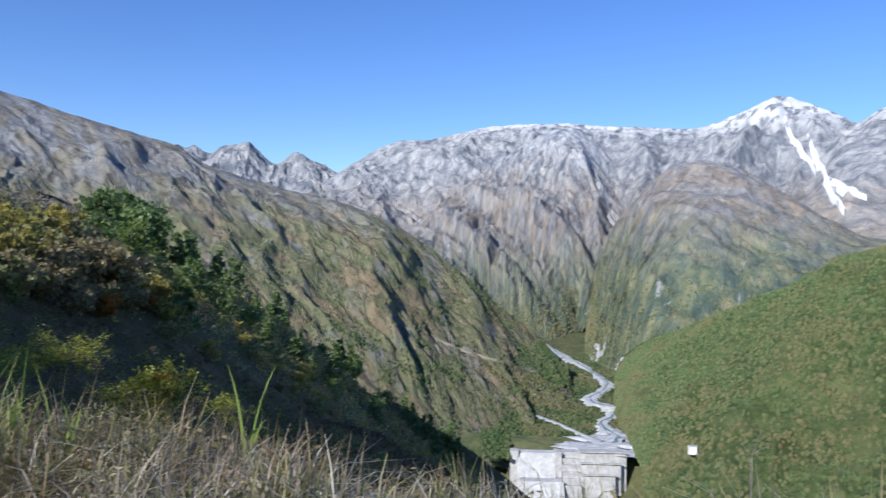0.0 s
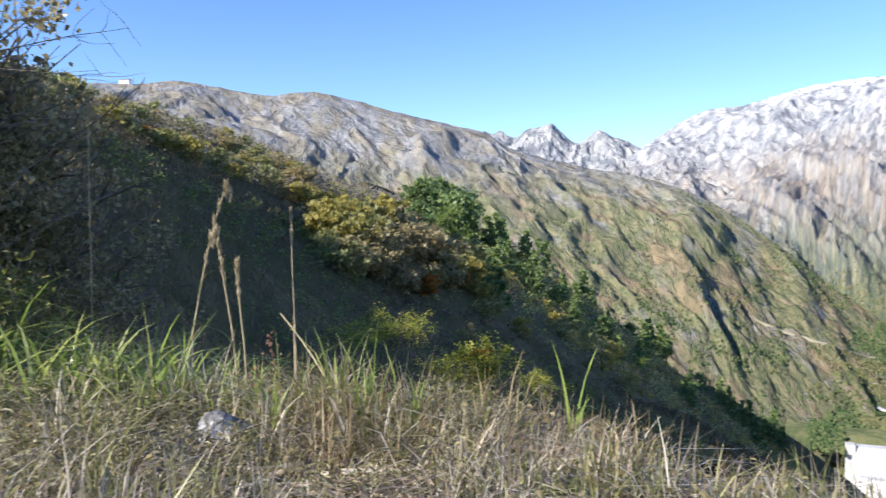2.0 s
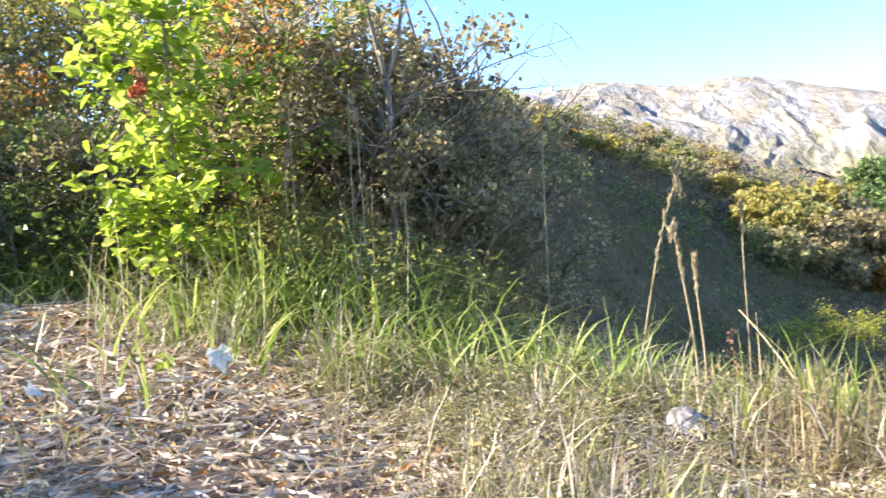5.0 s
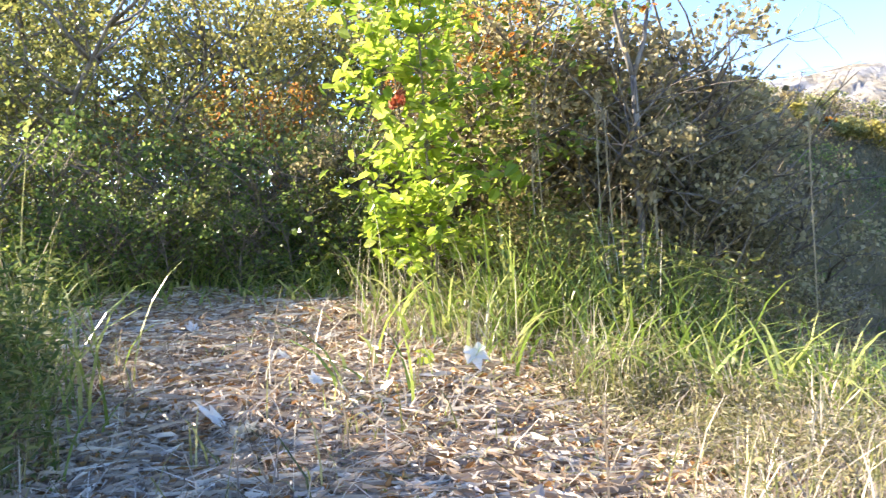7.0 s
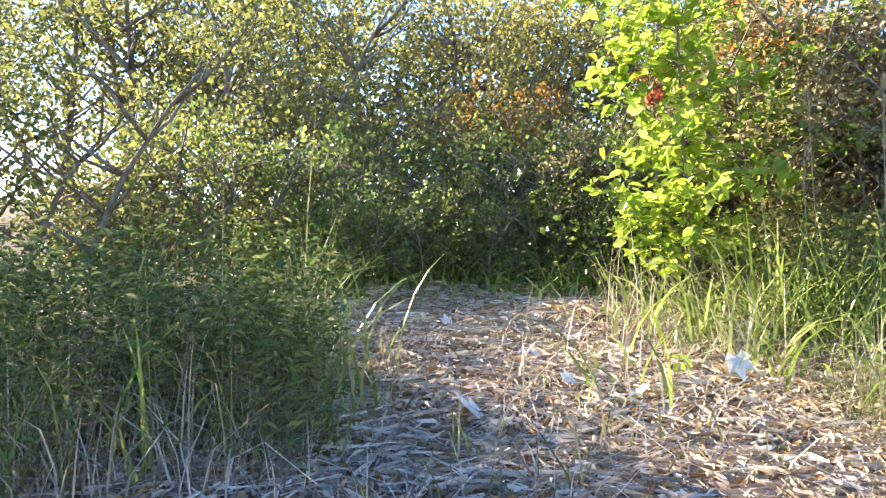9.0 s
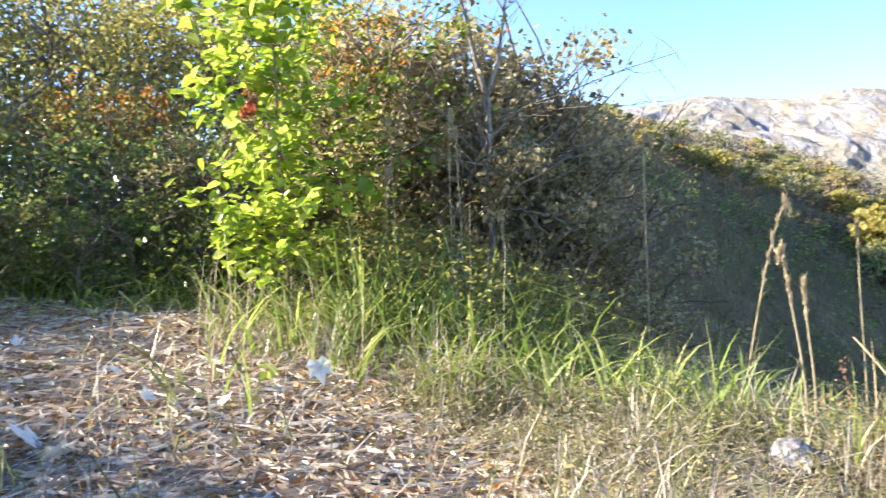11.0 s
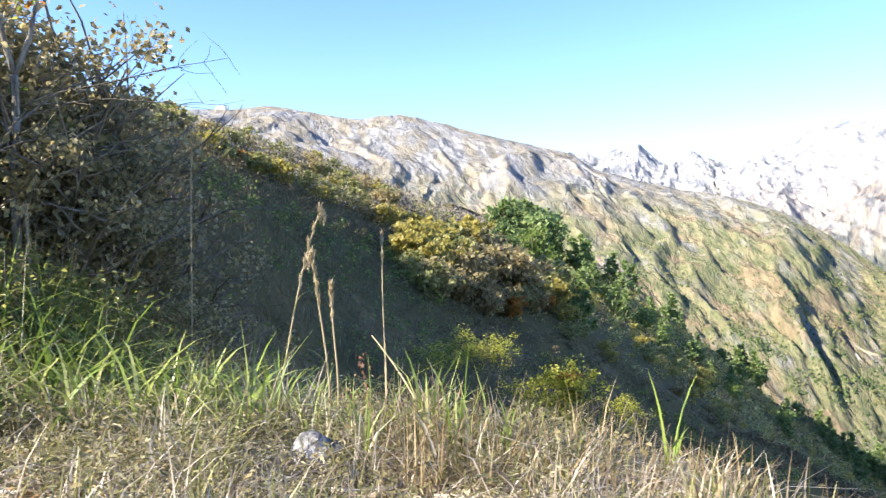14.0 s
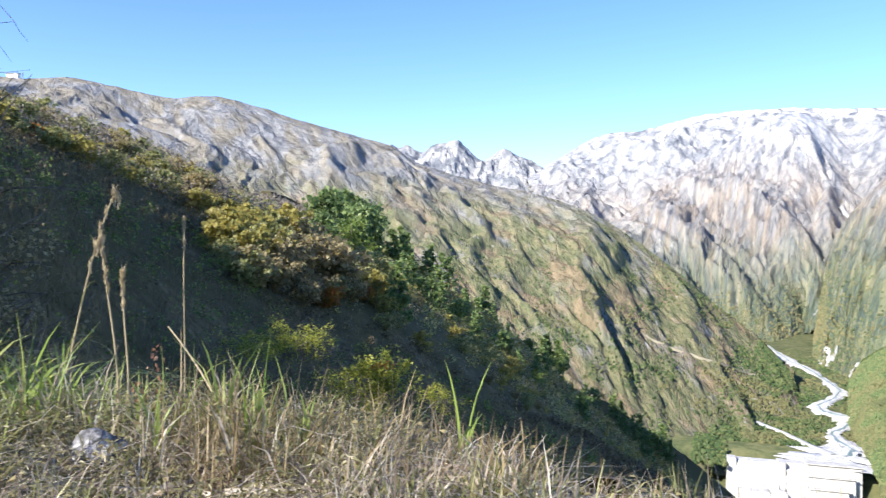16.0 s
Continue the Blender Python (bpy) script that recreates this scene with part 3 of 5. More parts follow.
def bush(name, label, category, height, spread, leaf_mat, bark_mat, clumps, per, leaf, seed, form="round", stems=4, real_leaves=True, group="", base=0.12, puff=0.22, fine=True):
    """A bush or tree: stems that fork, and a crown of many leaves in uneven clumps."""
    global rng
    keep, rng = rng, np.random.default_rng(seed)
    top = thing(name, label, category, group)
    pieces, centres = [], []
    for k in range(stems):
        a = 2 * np.pi * (k + rng.uniform(-0.3, 0.3)) / stems
        tilt = 0.16 + 0.5 * (stems > 1) * spread / height
        way = (np.cos(a) * tilt, np.sin(a) * tilt, 1) if stems > 1 else (0.05, 0.02, 1)
        stem = wander((0.06 * np.cos(a) * (stems > 1), 0.06 * np.sin(a) * (stems > 1), -0.12), way, height * rng.uniform(0.75, 0.98), 8, 0.2, 0.05)
        r0 = height * (0.014 if stems > 1 else 0.022)
        if not fine:
            stem = stem[::2]
        pieces.append(tube(stem, np.linspace(r0, r0 * 0.25, len(stem)), 5 if fine else 3))
        for j in range(2, len(stem) - 1):
            for _ in range(2 if fine else 1):
                b = rng.uniform(0, 2 * np.pi)
                limb = wander(stem[j], (np.cos(b), np.sin(b), 0.6), spread * rng.uniform(0.3, 0.6), 4 if fine else 2, 0.3, 0.04)
                pieces.append(tube(limb, np.linspace(r0 * 0.45, r0 * 0.1, len(limb)), 3))
                centres.append(limb[-1])
    C = []
    while len(C) < clumps:
        p = rng.uniform(-1, 1, 3)
        q = np.linalg.norm(p)
        if form == "cone":
            hgt = rng.uniform(0, 1) ** 1.3
            rad = spread / 2 * (1 - hgt) ** 0.85 * rng.uniform(0.55, 1.05)
            b = rng.uniform(0, 2 * np.pi)
            C.append((rad * np.cos(b), rad * np.sin(b), height * (base + (1 - base) * hgt)))
        elif 0.35 < q < 1:
            lump = 0.8 + 0.45 * math.sin(3.1 * math.atan2(p[1], p[0]) + seed)
            C.append((p[0] * spread / 2 * lump, p[1] * spread / 2 * lump, height * (base + (1 - base) * (0.5 + 0.5 * p[2]))))
    C = np.array(C + [tuple(c) for c in centres[:: max(1, len(centres) // 10)]])
    size = puff * spread * rng.uniform(0.5, 1.15, len(C))
    idx = np.repeat(np.arange(len(C)), per)
    pts = C[idx] + rng.normal(size=(len(idx), 3)) * size[idx][:, None] * np.array([0.5, 0.5, 0.38])
    pts[:, 2] = np.maximum(pts[:, 2], 0.04)
    v, f = join(pieces)
    part("trunk", mesh_of("trunk", v, f, bark_mat, True), top)
    if real_leaves and leaf > 0.14:
        part("crown", mesh_of("crown", leaf_verts(pts, leaf, leaf * 0.55), leaf_faces(len(pts)), leaf_mat), top)
    else:
        part("crown", mesh_of("crown", card_verts(pts, leaf, unit(pts - np.array([0, 0, height * 0.4]))), quad_faces(len(pts)), leaf_mat), top)
    rng = keep
    return top


def put_copies(proto, places):
    """First use of the prototype itself, then copies, each turned and sized."""
    for k, (p, turn, s) in enumerate(places):
        m = Matrix.LocRotScale(Vector(p), Euler((0, 0, turn)), None)
        if k == 0:
            proto.matrix_basis = m @ Matrix.Diagonal((s, s, s * 1.0, 1))
        else:
            ob = copy_thing(proto, m)
            ob.scale = (s, s, s * float(rng.uniform(0.9, 1.12)))


# ---- river, check dam and track in the valley ----
def floor_at(az, el):
    """The place on the valley floor seen at that angle."""
    t = math.tan(radians(el))
    return at(np.array(az), np.array(-238.55 / (t - 0.03)), np.array(el))


def ribbon(name, course, material, label, category, rise, lanes=7, steps=12, rough=0.6):
    """A winding strip: course holds azimuth, elevation and half width."""
    p = np.array(course, float)
    k = np.linspace(0, len(p) - 1, (len(p) - 1) * steps + 1)
    az, el, hw = (np.interp(k, range(len(p)), p[:, j]) for j in range(3))
    mid = np.array([floor_at(a, e) for a, e in zip(az, el)])
    t = unit(np.gradient(mid[:, :2], axis=0))
    nrm = np.stack([t[:, 1], -t[:, 0]], -1)
    rows = []
    for j in np.linspace(-1, 1, lanes):
        edge = 1.3 * hw * (1 + (2.2 * (fbm(k * 3.1, 0 * k + j, 5, 3) - 0.5) if abs(j) > 0.7 else 0))
        q = mid.copy()
        q[:, :2] += nrm * (edge * j)[:, None]
        q[:, 2] += rise + rough * (vnoise(q[:, 0] / 6, q[:, 1] / 6, 9) - 0.3) - (2.0 if abs(j) > 0.95 else 0)
        rows.append(q)
    return tagged(sheet(name, np.array(rows), material), label, category, kind="structure")


def mat_water():
    n = Nodes("river_water")
    c = n.ramp(n.noise(n.coord("Object"), 0.05, 4, 0.6), (0.4, (0.13, 0.19, 0.18)), (0.6, (0.25, 0.31, 0.29)))
    n.bump(n.noise(n.coord("Object"), 0.5, 3, 0.6), 0.4, 0.2)
    return n.done(c, 0.5, 0.25)


def mat_concrete():
    n = Nodes("dam_concrete")
    p = n.coord("Object")
    c = n.ramp(n.noise(p, 0.15, 7, 0.7), (0.35, (0.33, 0.32, 0.3)), (0.65, (0.56, 0.55, 0.53)))
    c = n.mix(n.step(n.noise(n.coord("Object", (0.6, 0.6, 0.06)), 1.0, 5, 0.7), 0.58, 0.7), c, (0.3, 0.29, 0.26))
    return n.done(c, 0.9, 0.2)


M_WATER, M_CONCRETE = mat_water(), mat_concrete()
M_SCREE = mat_bark("scree", (0.3, 0.3, 0.29), (0.5, 0.49, 0.47))
ribbon("river_bed", [(-11.4, -13.1, 35), (-11.6, -12.5, 33), (-12.5, -12.0, 24), (-12.8, -11.7, 17), (-12.0, -11.3, 10.4), (-11.6, -10.87, 5.4), (-12.3, -10.5, 5.6), (-12.6, -10.18, 9.5), (-12.8, -9.81, 12), (-11.1, -9.55, 12), (-10.8, -9.18, 7.6), (-11.7, -8.68, 6.6), (-12.1, -8.11, 8.5), (-11.4, -7.64, 6.5), (-10.8, -7.25, 5.1), (-9.9, -6.75, 12), (-9.1, -6.52, 12), (-8.5, -6.08, 6.8), (-7.9, -5.68, 4.1), (-6.7, -4.9, 4.0)],
       M_GRAVEL, "pale gravel river bed winding through the valley", "river bed", 3.4, 9, 10, 1.6)
ribbon("gravel_track", [(-7.1, -10.65, 2.4), (-8.0, -10.94, 2.7), (-8.9, -11.22, 3.2), (-10.2, -11.74, 4.5), (-11.8, -12.24, 5.4)],
       M_SCREE, "grey gravel track joining the river bed", "track", 4.2, 5, 8, 0.6)
ribbon("water", [(-12.5, -12.31, 3.2), (-12.9, -11.8, 2.3), (-12.0, -11.3, 1.8), (-11.6, -10.87, 1.8), (-12.3, -10.5, 1.8), (-12.6, -10.18, 1.8), (-12.8, -9.81, 1.8), (-11.1, -9.55, 1.8), (-10.8, -9.18, 1.8), (-11.7, -8.68, 1.8), (-12.1, -8.11, 1.8), (-11.4, -7.64, 1.8), (-10.8, -7.25, 1.8), (-9.9, -6.75, 1.8), (-9.1, -6.52, 1.8), (-8.5, -6.08, 1.8), (-7.9, -5.68, 1.8), (-6.7, -4.9, 1.8)],
       M_WATER, "shallow grey-green stream in the gravel bed", "stream", 5.0, 3, 12, 0.0)


def box(x0, x1, y0, y1, z0, z1, slope=0.0, bevel=0.4):
    bm = bmesh.new()
    vs = [bm.verts.new(p) for p in ((x0, y0 - slope, z0), (x1, y0 - slope, z0), (x1, y1, z0), (x0, y1, z0), (x0, y0, z1), (x1, y0, z1), (x1, y1, z1), (x0, y1, z1))]
    for q in ((3, 2, 1, 0), (4, 5, 6, 7), (0, 1, 5, 4), (1, 2, 6, 5), (2, 3, 7, 6), (3, 0, 4, 7)):
        bm.faces.new([vs[i] for i in q])
    bmesh.ops.bevel(bm, geom=bm.edges[:], offset=bevel, segments=1, affect="EDGES")
    return bm


def bm_part(name, bm, material, parent, label=""):
    me = bpy.data.meshes.new(name)
    bm.to_mesh(me)
    bm.free()
    me.materials.append(material)
    return part(name, me, parent, label)


dam = thing("check_dam", "stepped white concrete check dam across the river", "dam", where=pose(150, 893, -250))
bm_part("left_wing", box(-60, -18, -3, 12, 2, 44, 26), M_GRAVEL, dam)
bm_part("gate_tower", box(-68, -59, -7, 6, 2, 46.5, 2), M_CONCRETE, dam)
bm_part("centre_pier", box(-18, -11, -10, 10, 4, 46.5, 6), M_CONCRETE, dam)
for k in range(6):
    bm_part("step", box(-11, 9, -3 - 6 * k, 12, 2, 45.5 - 6.0 * k, 0.4), M_CONCRETE, dam)
for k in range(3):
    bm_part("ledge", box(9, 62 - 8 * k, -8 - 9 * k, 12, 2, 46.5 - 10.5 * k, 3), M_CONCRETE, dam)
    bm_part("lip", box(8.5, 62.5 - 8 * k, -10.0 - 9 * k, -6 - 9 * k, 46.7 - 10.5 * k, 48.0 - 10.5 * k, 0, 0.2), M_CONCRETE, dam)
for k in range(16):
    bx, bz = rng.uniform(-56, -20), rng.uniform(20, 31)
    bm_part("boulder", box(bx, bx + rng.uniform(3, 8), -26 + bz * 0.5, -16 + bz * 0.5, bz - 9, bz, 2, 1.2), M_CONCRETE, dam)
bm_part("apron", box(-58, -12, -34, -4, -2, 20, 14), M_GRAVEL, dam)
weir = thing("low_weir", "low concrete weir across the upper river", "weir", where=Matrix.Translation(Vector(floor_at(-12.9, -10.0)) + Vector((0, 0, 5))))
bm_part("wall", box(-26, 24, -2, 2, -6, 4.5, 1), M_CONCRETE, weir)
bm_part("sill", box(-20, 6, -5, -2.2, -6, 1.5, 1), M_CONCRETE, weir)
hut = thing("hut", "small white hut among the trees", "hut", where=Matrix.Translation(Vector(at(np.array(-17.9), np.array(800.0), np.array(-11.95)))))
bm_part("wall", box(-3.6, 3.6, -3, 3, -6, 2.0, 0, 0.1), mat_bark("white_wall", (0.72, 0.72, 0.7), (0.82, 0.82, 0.8)), hut)
bm = box(-4.2, 4.2, -3.6, 3.6, 2.0, 2.2, 0, 0.1)
for v in bm.verts:
    v.co.z += 1.5 * (1 - abs(v.co.y) / 3.6)
bm_part("roof", bm, M_CONCRETE, hut)


def angles(P):
    r = np.hypot(P[..., 0], P[..., 1])
    return np.degrees(np.arctan2(-P[..., 0], P[..., 1])), np.degrees(np.arctan2(P[..., 2] - EYE, r)), r


def on_slope(P, az, el):
    """The place of a mountainside that lies in that direction."""
    a, e, _ = angles(P)
    i = np.argmin((a - az) ** 2 + (e - el) ** 2)
    return P.reshape(-1, 3)[i]


def drape(P, xy):
    """Heights of a mountainside under the points xy, blended from the nearest corners of its sheet."""
    q = P.reshape(-1, 3)
    out = []
    for x, y in xy:
        d = (q[:, 0] - x) ** 2 + (q[:, 1] - y) ** 2
        i = np.argpartition(d, 6)[:6]
        w = 1 / (d[i] + 4.0)
        out.append((q[i, 2] * w).sum() / w.sum())
    return np.array(out)


def track(name, course, width, P, material, label, ragged=0.0, category="track", rise=1.6):
    """A tapering strip lying on a mountainside along a course of azimuth and elevation."""
    p = np.array(course, float)
    n = 60
    k = np.linspace(0, len(p) - 1, n)
    mid = np.array([on_slope(P, a, e) for a, e in zip(np.interp(k, range(len(p)), p[:, 0]), np.interp(k, range(len(p)), p[:, 1]))])
    for j in range(2):
        mid[:, j] = np.convolve(np.pad(mid[:, j], 6, mode="edge"), np.ones(13) / 13, "valid")
    t = unit(np.gradient(mid[:, :2], axis=0))
    side = np.stack([t[:, 1], -t[:, 0]], -1)
    taper = np.clip(np.sin(np.linspace(0.08, math.pi - 0.08, n)) * 1.6, 0.1, 1)
    rows = []
    for w in (-1, -0.6, -0.2, 0.2, 0.6, 1):
        edge = width * taper * w * (1 + ragged * (vnoise(k * 2.3, 0 * k + w * 3, 15) - 0.5) * 2)
        xy = mid[:, :2] + side * edge[:, None]
        z = np.convolve(np.pad(drape(P, xy), 4, mode="edge"), np.ones(9) / 9, "valid")
        rows.append(np.column_stack([xy, z + (rise if abs(w) < 1 else -0.6 * rise)]))
    return tagged(sheet(name, np.array(rows), material), label, category, kind="structure")


M_SNOW = mat_bark("snow", (0.74, 0.75, 0.78), (0.86, 0.87, 0.88))
track("scree_gully", [(-11.2, 5.6), (-11.4, 4.9), (-11.8, 4.0), (-12.2, 3.2), (-12.4, 2.7)], 17, HILL_S, M_SCREE, "pale scree running down a mountain gully", 0.6, "scree", 8)
track("snow_gully", [(-24.8, 9.4), (-25.3, 8.1), (-25.7, 7.0), (-26.1, 5.9), (-26.6, 4.7), (-27.2, 3.9)], 9, HILL_M, M_SNOW, "bright snow lying in a steep gully", 1.3, "snow", 22)
track("snow_gully", [(-23.4, 10.6), (-24.0, 9.0), (-24.9, 7.6), (-25.5, 6.4)], 8, HILL_M, M_SNOW, "broken snow running down from the summit", 1.4, "snow", 20)
track("snow_gully", [(-25.9, 6.4), (-26.8, 5.9), (-27.8, 5.2), (-28.4, 4.9)], 8, HILL_M, M_SNOW, "snow fan at the foot of the gully", 1.3, "snow", 20)
track("landslip", [(-10.9, -5.5), (-11.2, -5.9), (-11.5, -6.3)], 20, HILL_H, M_SCREE, "bare pale landslip above the river", 0.3, "landslip")
track("landslip", [(-13.0, -6.1), (-13.15, -6.5), (-13.3, -6.9)], 12, HILL_H, M_SCREE, "second bare pale landslip among the woods", 0.5, "landslip")
track("hillside_path", [(0.4, -5.2), (-0.4, -5.67), (-3.7, -6.67), (-7.2, -7.55)], 1.6, HILL_L, mat_bark("path_dirt", (0.19, 0.17, 0.12), (0.3, 0.27, 0.2)), "narrow pale path across the open slope", 0.2, "track", 2.4)


# ---- woods on the farther slopes ----
def ico():
    bm = bmesh.new()
    bmesh.ops.create_icosphere(bm, subdivisions=1, radius=1)
    v = np.array([tuple(q.co) for q in bm.verts])
    f = np.array([[q.index for q in face.verts] for face in bm.faces])
    bm.free()
    return v, f


def woods(name, P, n, size, material, label, pick, tall=1.2):
    """Crowns without number on a mountainside, as uneven lumps."""
    nv, nu = P.shape[:2]
    a, e, r = angles(P)
    got = []
    while len(got) < n:
        i, j = rng.integers(2, nv - 1), rng.integers(1, nu - 1)
        if rng.random() < pick(a[i, j], e[i, j], i / nv, r[i, j]):
            t, w = rng.random(2)
            got.append(P[i, j] * (1 - t) * (1 - w) + P[i - 1, j] * t * (1 - w) + P[i, j - 1] * (1 - t) * w + P[i - 1, j - 1] * t * w)
    got = np.array(got)
    v, f = ico()
    s = size * rng.uniform(0.55, 1.35, len(got))
    turn = rng.uniform(0, 6.28, len(got))
    ct, st = np.cos(turn)[:, None], np.sin(turn)[:, None]
    v = np.stack([ct * v[:, 0] - st * v[:, 1], st * v[:, 0] + ct * v[:, 1], np.broadcast_to(v[:, 2], (len(got), len(v)))], -1)
    V = v * (1 + 0.5 * (rng.random((len(got), v.shape[1], 1)) - 0.5)) * s[:, None, None] * np.array([1, 1, tall])
    V = V + got[:, None] + np.array([0, 0, 0.25 * size])
    F = (f[None] + (np.arange(len(got)) * v.shape[1])[:, None, None]).reshape(-1, 3)
    return stuff(name, mesh_of(name, V.reshape(-1, 3), F, material), label, "woods")


def mat_canopy(name, *stops):
    n = Nodes(name)
    r = n.add("ShaderNodeNewGeometry").outputs["Random Per Island"]
    c = n.ramp(r, *stops)
    p = n.coord("Object")
    c = n.mix(n.math("MULTIPLY", n.step(n.noise(p, 0.01, 6, 0.68), 0.46, 0.6), 0.8), c, n.mix(0.6, c, (0.27, 0.21, 0.11)))
    c = n.mix(n.math("MULTIPLY", n.step(n.noise(p, 0.02, 5, 0.7), 0.56, 0.68), 0.6), c, (0.06, 0.1, 0.045))
    c = n.mix(n.step(n.noise(p, 0.9, 4, 0.7), 0.4, 0.7), c, n.mix(0.3, c, (0.02, 0.03, 0.01)))
    n.bump(n.noise(p, 0.7, 5, 0.75), 1.0, 2.0)
    return n.done(c, 0.95, 0.05)


M_CANOPY = mat_canopy("canopy", (0.0, (0.09, 0.14, 0.06)), (0.4, (0.13, 0.185, 0.078)), (0.8, (0.175, 0.215, 0.09)), (1.0, (0.23, 0.23, 0.1)))
M_CANOPY_FAR = mat_canopy("canopy_far", (0.0, (0.08, 0.115, 0.06)), (0.5, (0.14, 0.17, 0.085)), (1.0, (0.25, 0.225, 0.12)))
M_CONIFER = mat_canopy("conifer_canopy", (0.0, (0.05, 0.085, 0.035)), (0.6, (0.085, 0.125, 0.05)), (1.0, (0.17, 0.19, 0.08)))
woods("hill_woods", HILL_R, 21000, 2.0, M_CANOPY, "dense green and yellowing woods on the hill", lambda a, e, v, r: 1.0 * (a > -36) * (e > -17) * min(1.0, (r / 1300) ** 1.5))
woods("ridge_woods", HILL_L, 5000, 1.9, M_CONIFER, "scattered conifers and bushes on the ridge", lambda a, e, v, r: (a < 20) * (e < 3) * (0.12 + 0.88 * (vnoise(a * 0.8, e * 0.8, 4) > 0.5)) * min(1.0, (3 - e) / 9), 1.5)
woods("spur_woods", HILL_S, 1800, 2.6, M_CANOPY_FAR, "wooded lower slopes of the spur", lambda a, e, v, r: (e < -1) * min(1.0, (-1 - e) / 4))
woods("shoulder_woods", HILL_H, 2200, 2.6, M_CANOPY_FAR, "wooded slopes of the rounded shoulder", lambda a, e, v, r: (a > -34) * (e < 1) * min(1.0, (1 - e) / 6))
# bushes on the valley floor, clear of the river bed
va, ve = rng.uniform(-14.5, -3, 7000), rng.uniform(-13.6, -5.6, 7000)
bed = np.array([(-12.5, -12.31), (-12.9, -11.8), (-12.0, -11.3), (-11.6, -10.87), (-12.3, -10.5), (-12.6, -10.18), (-12.8, -9.81), (-11.1, -9.55), (-10.8, -9.18), (-11.7, -8.68), (-12.1, -8.11), (-11.4, -7.64), (-10.8, -7.25), (-9.9, -6.75), (-9.1, -6.52), (-8.5, -6.08), (-7.9, -5.68), (-6.7, -4.9)])
mid_az = np.interp(ve, bed[:, 1], bed[:, 0])
clear = np.abs(va - mid_az) > 0.45 + 1.9 * smooth(-11.0, -12.0, ve) + 0.8 * (np.abs(ve + 9.6) < 0.4)
clear &= (ve > -11.9) | (va < -14.1) | (va > -5.2)
vp = np.array([floor_at(a, e) for a, e in zip(va[clear], ve[clear])])
v, f = ico()
sz = rng.uniform(1.2, 3.6, len(vp))
V = v[None] * (1 + 0.45 * (rng.random((len(vp), 12, 1)) - 0.5)) * sz[:, None, None] + vp[:, None] + np.array([0, 0, 1.0])
stuff("valley_bushes", mesh_of("valley_bushes", V.reshape(-1, 3), (f[None] + (np.arange(len(vp)) * 12)[:, None, None]).reshape(-1, 3), M_CONIFER), "green bushes along the river in the valley", "bushes")


# ---- trees and bushes on the near hillside ----
GROUP_H = "trees and bushes on the near hillside"
HS = {}
for key, label, hgt, wide, mat, form, seed, stems in (
    ("olive", "olive-green autumn bush on the hillside", 3.0, 3.4, M_L_OLIVE_LIT, "round", 101, 4),
    ("brown", "half-bare brownish bush on the hillside", 2.8, 3.2, M_L_BROWN, "round", 102, 5),
    ("yellow", "yellowing bush on the hillside", 2.7, 3.0, M_L_YELLOW, "round", 103, 4),
    ("green", "dark green leafy tree on the hillside", 4.2, 3.8, M_L_GREEN, "round", 104, 3),
    ("orange", "orange-red autumn shrub on the hillside", 1.8, 1.9, M_L_ORANGE, "round", 105, 4),
):
    HS[key] = bush("bush" if key != "green" else "tree", label, "bush" if key != "green" else "tree", hgt, wide, mat, M_BARK, 28, 20, 0.33, seed, form, stems, False, GROUP_H, 0.1, 0.2, False)
HS["pine"] = bush("pine_tree", "green conifer standing on the hillside", "pine tree", 7.0, 3.6, M_L_PINE, M_BARK, 60, 14, 0.46, 106, "cone", 1, False, GROUP_H, 0.1, 0.13, False)
HS["roundpine"] = bush("pine_tree", "broad bright green pine on the hillside", "pine tree", 5.5, 4.6, M_L_PINE, M_BARK, 46, 18, 0.44, 107, "round", 1, False, GROUP_H, 0.25, 0.17, False)
spots = {k: [] for k in HS}


def on_hill(az, el, kind, size, spread_az=0.0, spread_el=0.0, n=1):
    for _ in range(n):
        p = on_slope(HILL_N, az + rng.normal() * spread_az, el + rng.normal() * spread_el)
        grown = float(np.clip(np.hypot(p[0], p[1]) / 135, 0.9, 2.3)) if "pine" in kind else 1.0
        spots[kind].append((p, rng.uniform(0, 6.28), size * grown * rng.uniform(0.75, 1.25)))


nvh, nuh = HILL_N.shape[:2]
HA, HE, HR = angles(HILL_N)
def sunny_edge(az):
    """Elevation of the shade line: bright bushes above, darker-coloured scrub in the hollow below."""
    return np.interp(az, [-5, 4, 10.2, 16.2, 24.4, 31, 31.9, 39.5, 44.4, 50], [-17.0, -12.5, -10.2, -7.0, -4.0, 0.6, 2.4, 5.0, 7.2, 9])


crest_el = {a: float(HE[:, np.argmin(np.abs(HA[3] - a))][:60].max()) for a in range(4, 50)}
for k in range(190):
    a = float(rng.uniform(7, 50))
    hi, lo = crest_el[int(a)] + 0.1, float(sunny_edge(a))
    e = hi - (hi - lo) * float(rng.random()) ** 1.25
    p = on_slope(HILL_N, a, e)
    kind = rng.choice(["olive", "brown", "yellow", "green", "orange"], p=[0.36, 0.3, 0.28, 0.03, 0.03])
    spots[kind].append((p, rng.uniform(0, 6.28), rng.uniform(0.4, 0.85) * (0.7 + np.hypot(p[0], p[1]) / 400)))
for k in range(44):
    t = k / 43
    on_hill(23 - 25 * t, 1.1 - 14.4 * t - 0.7 * (k % 3), "pine" if k % 4 else "roundpine", 0.8, 0.9, 0.6)
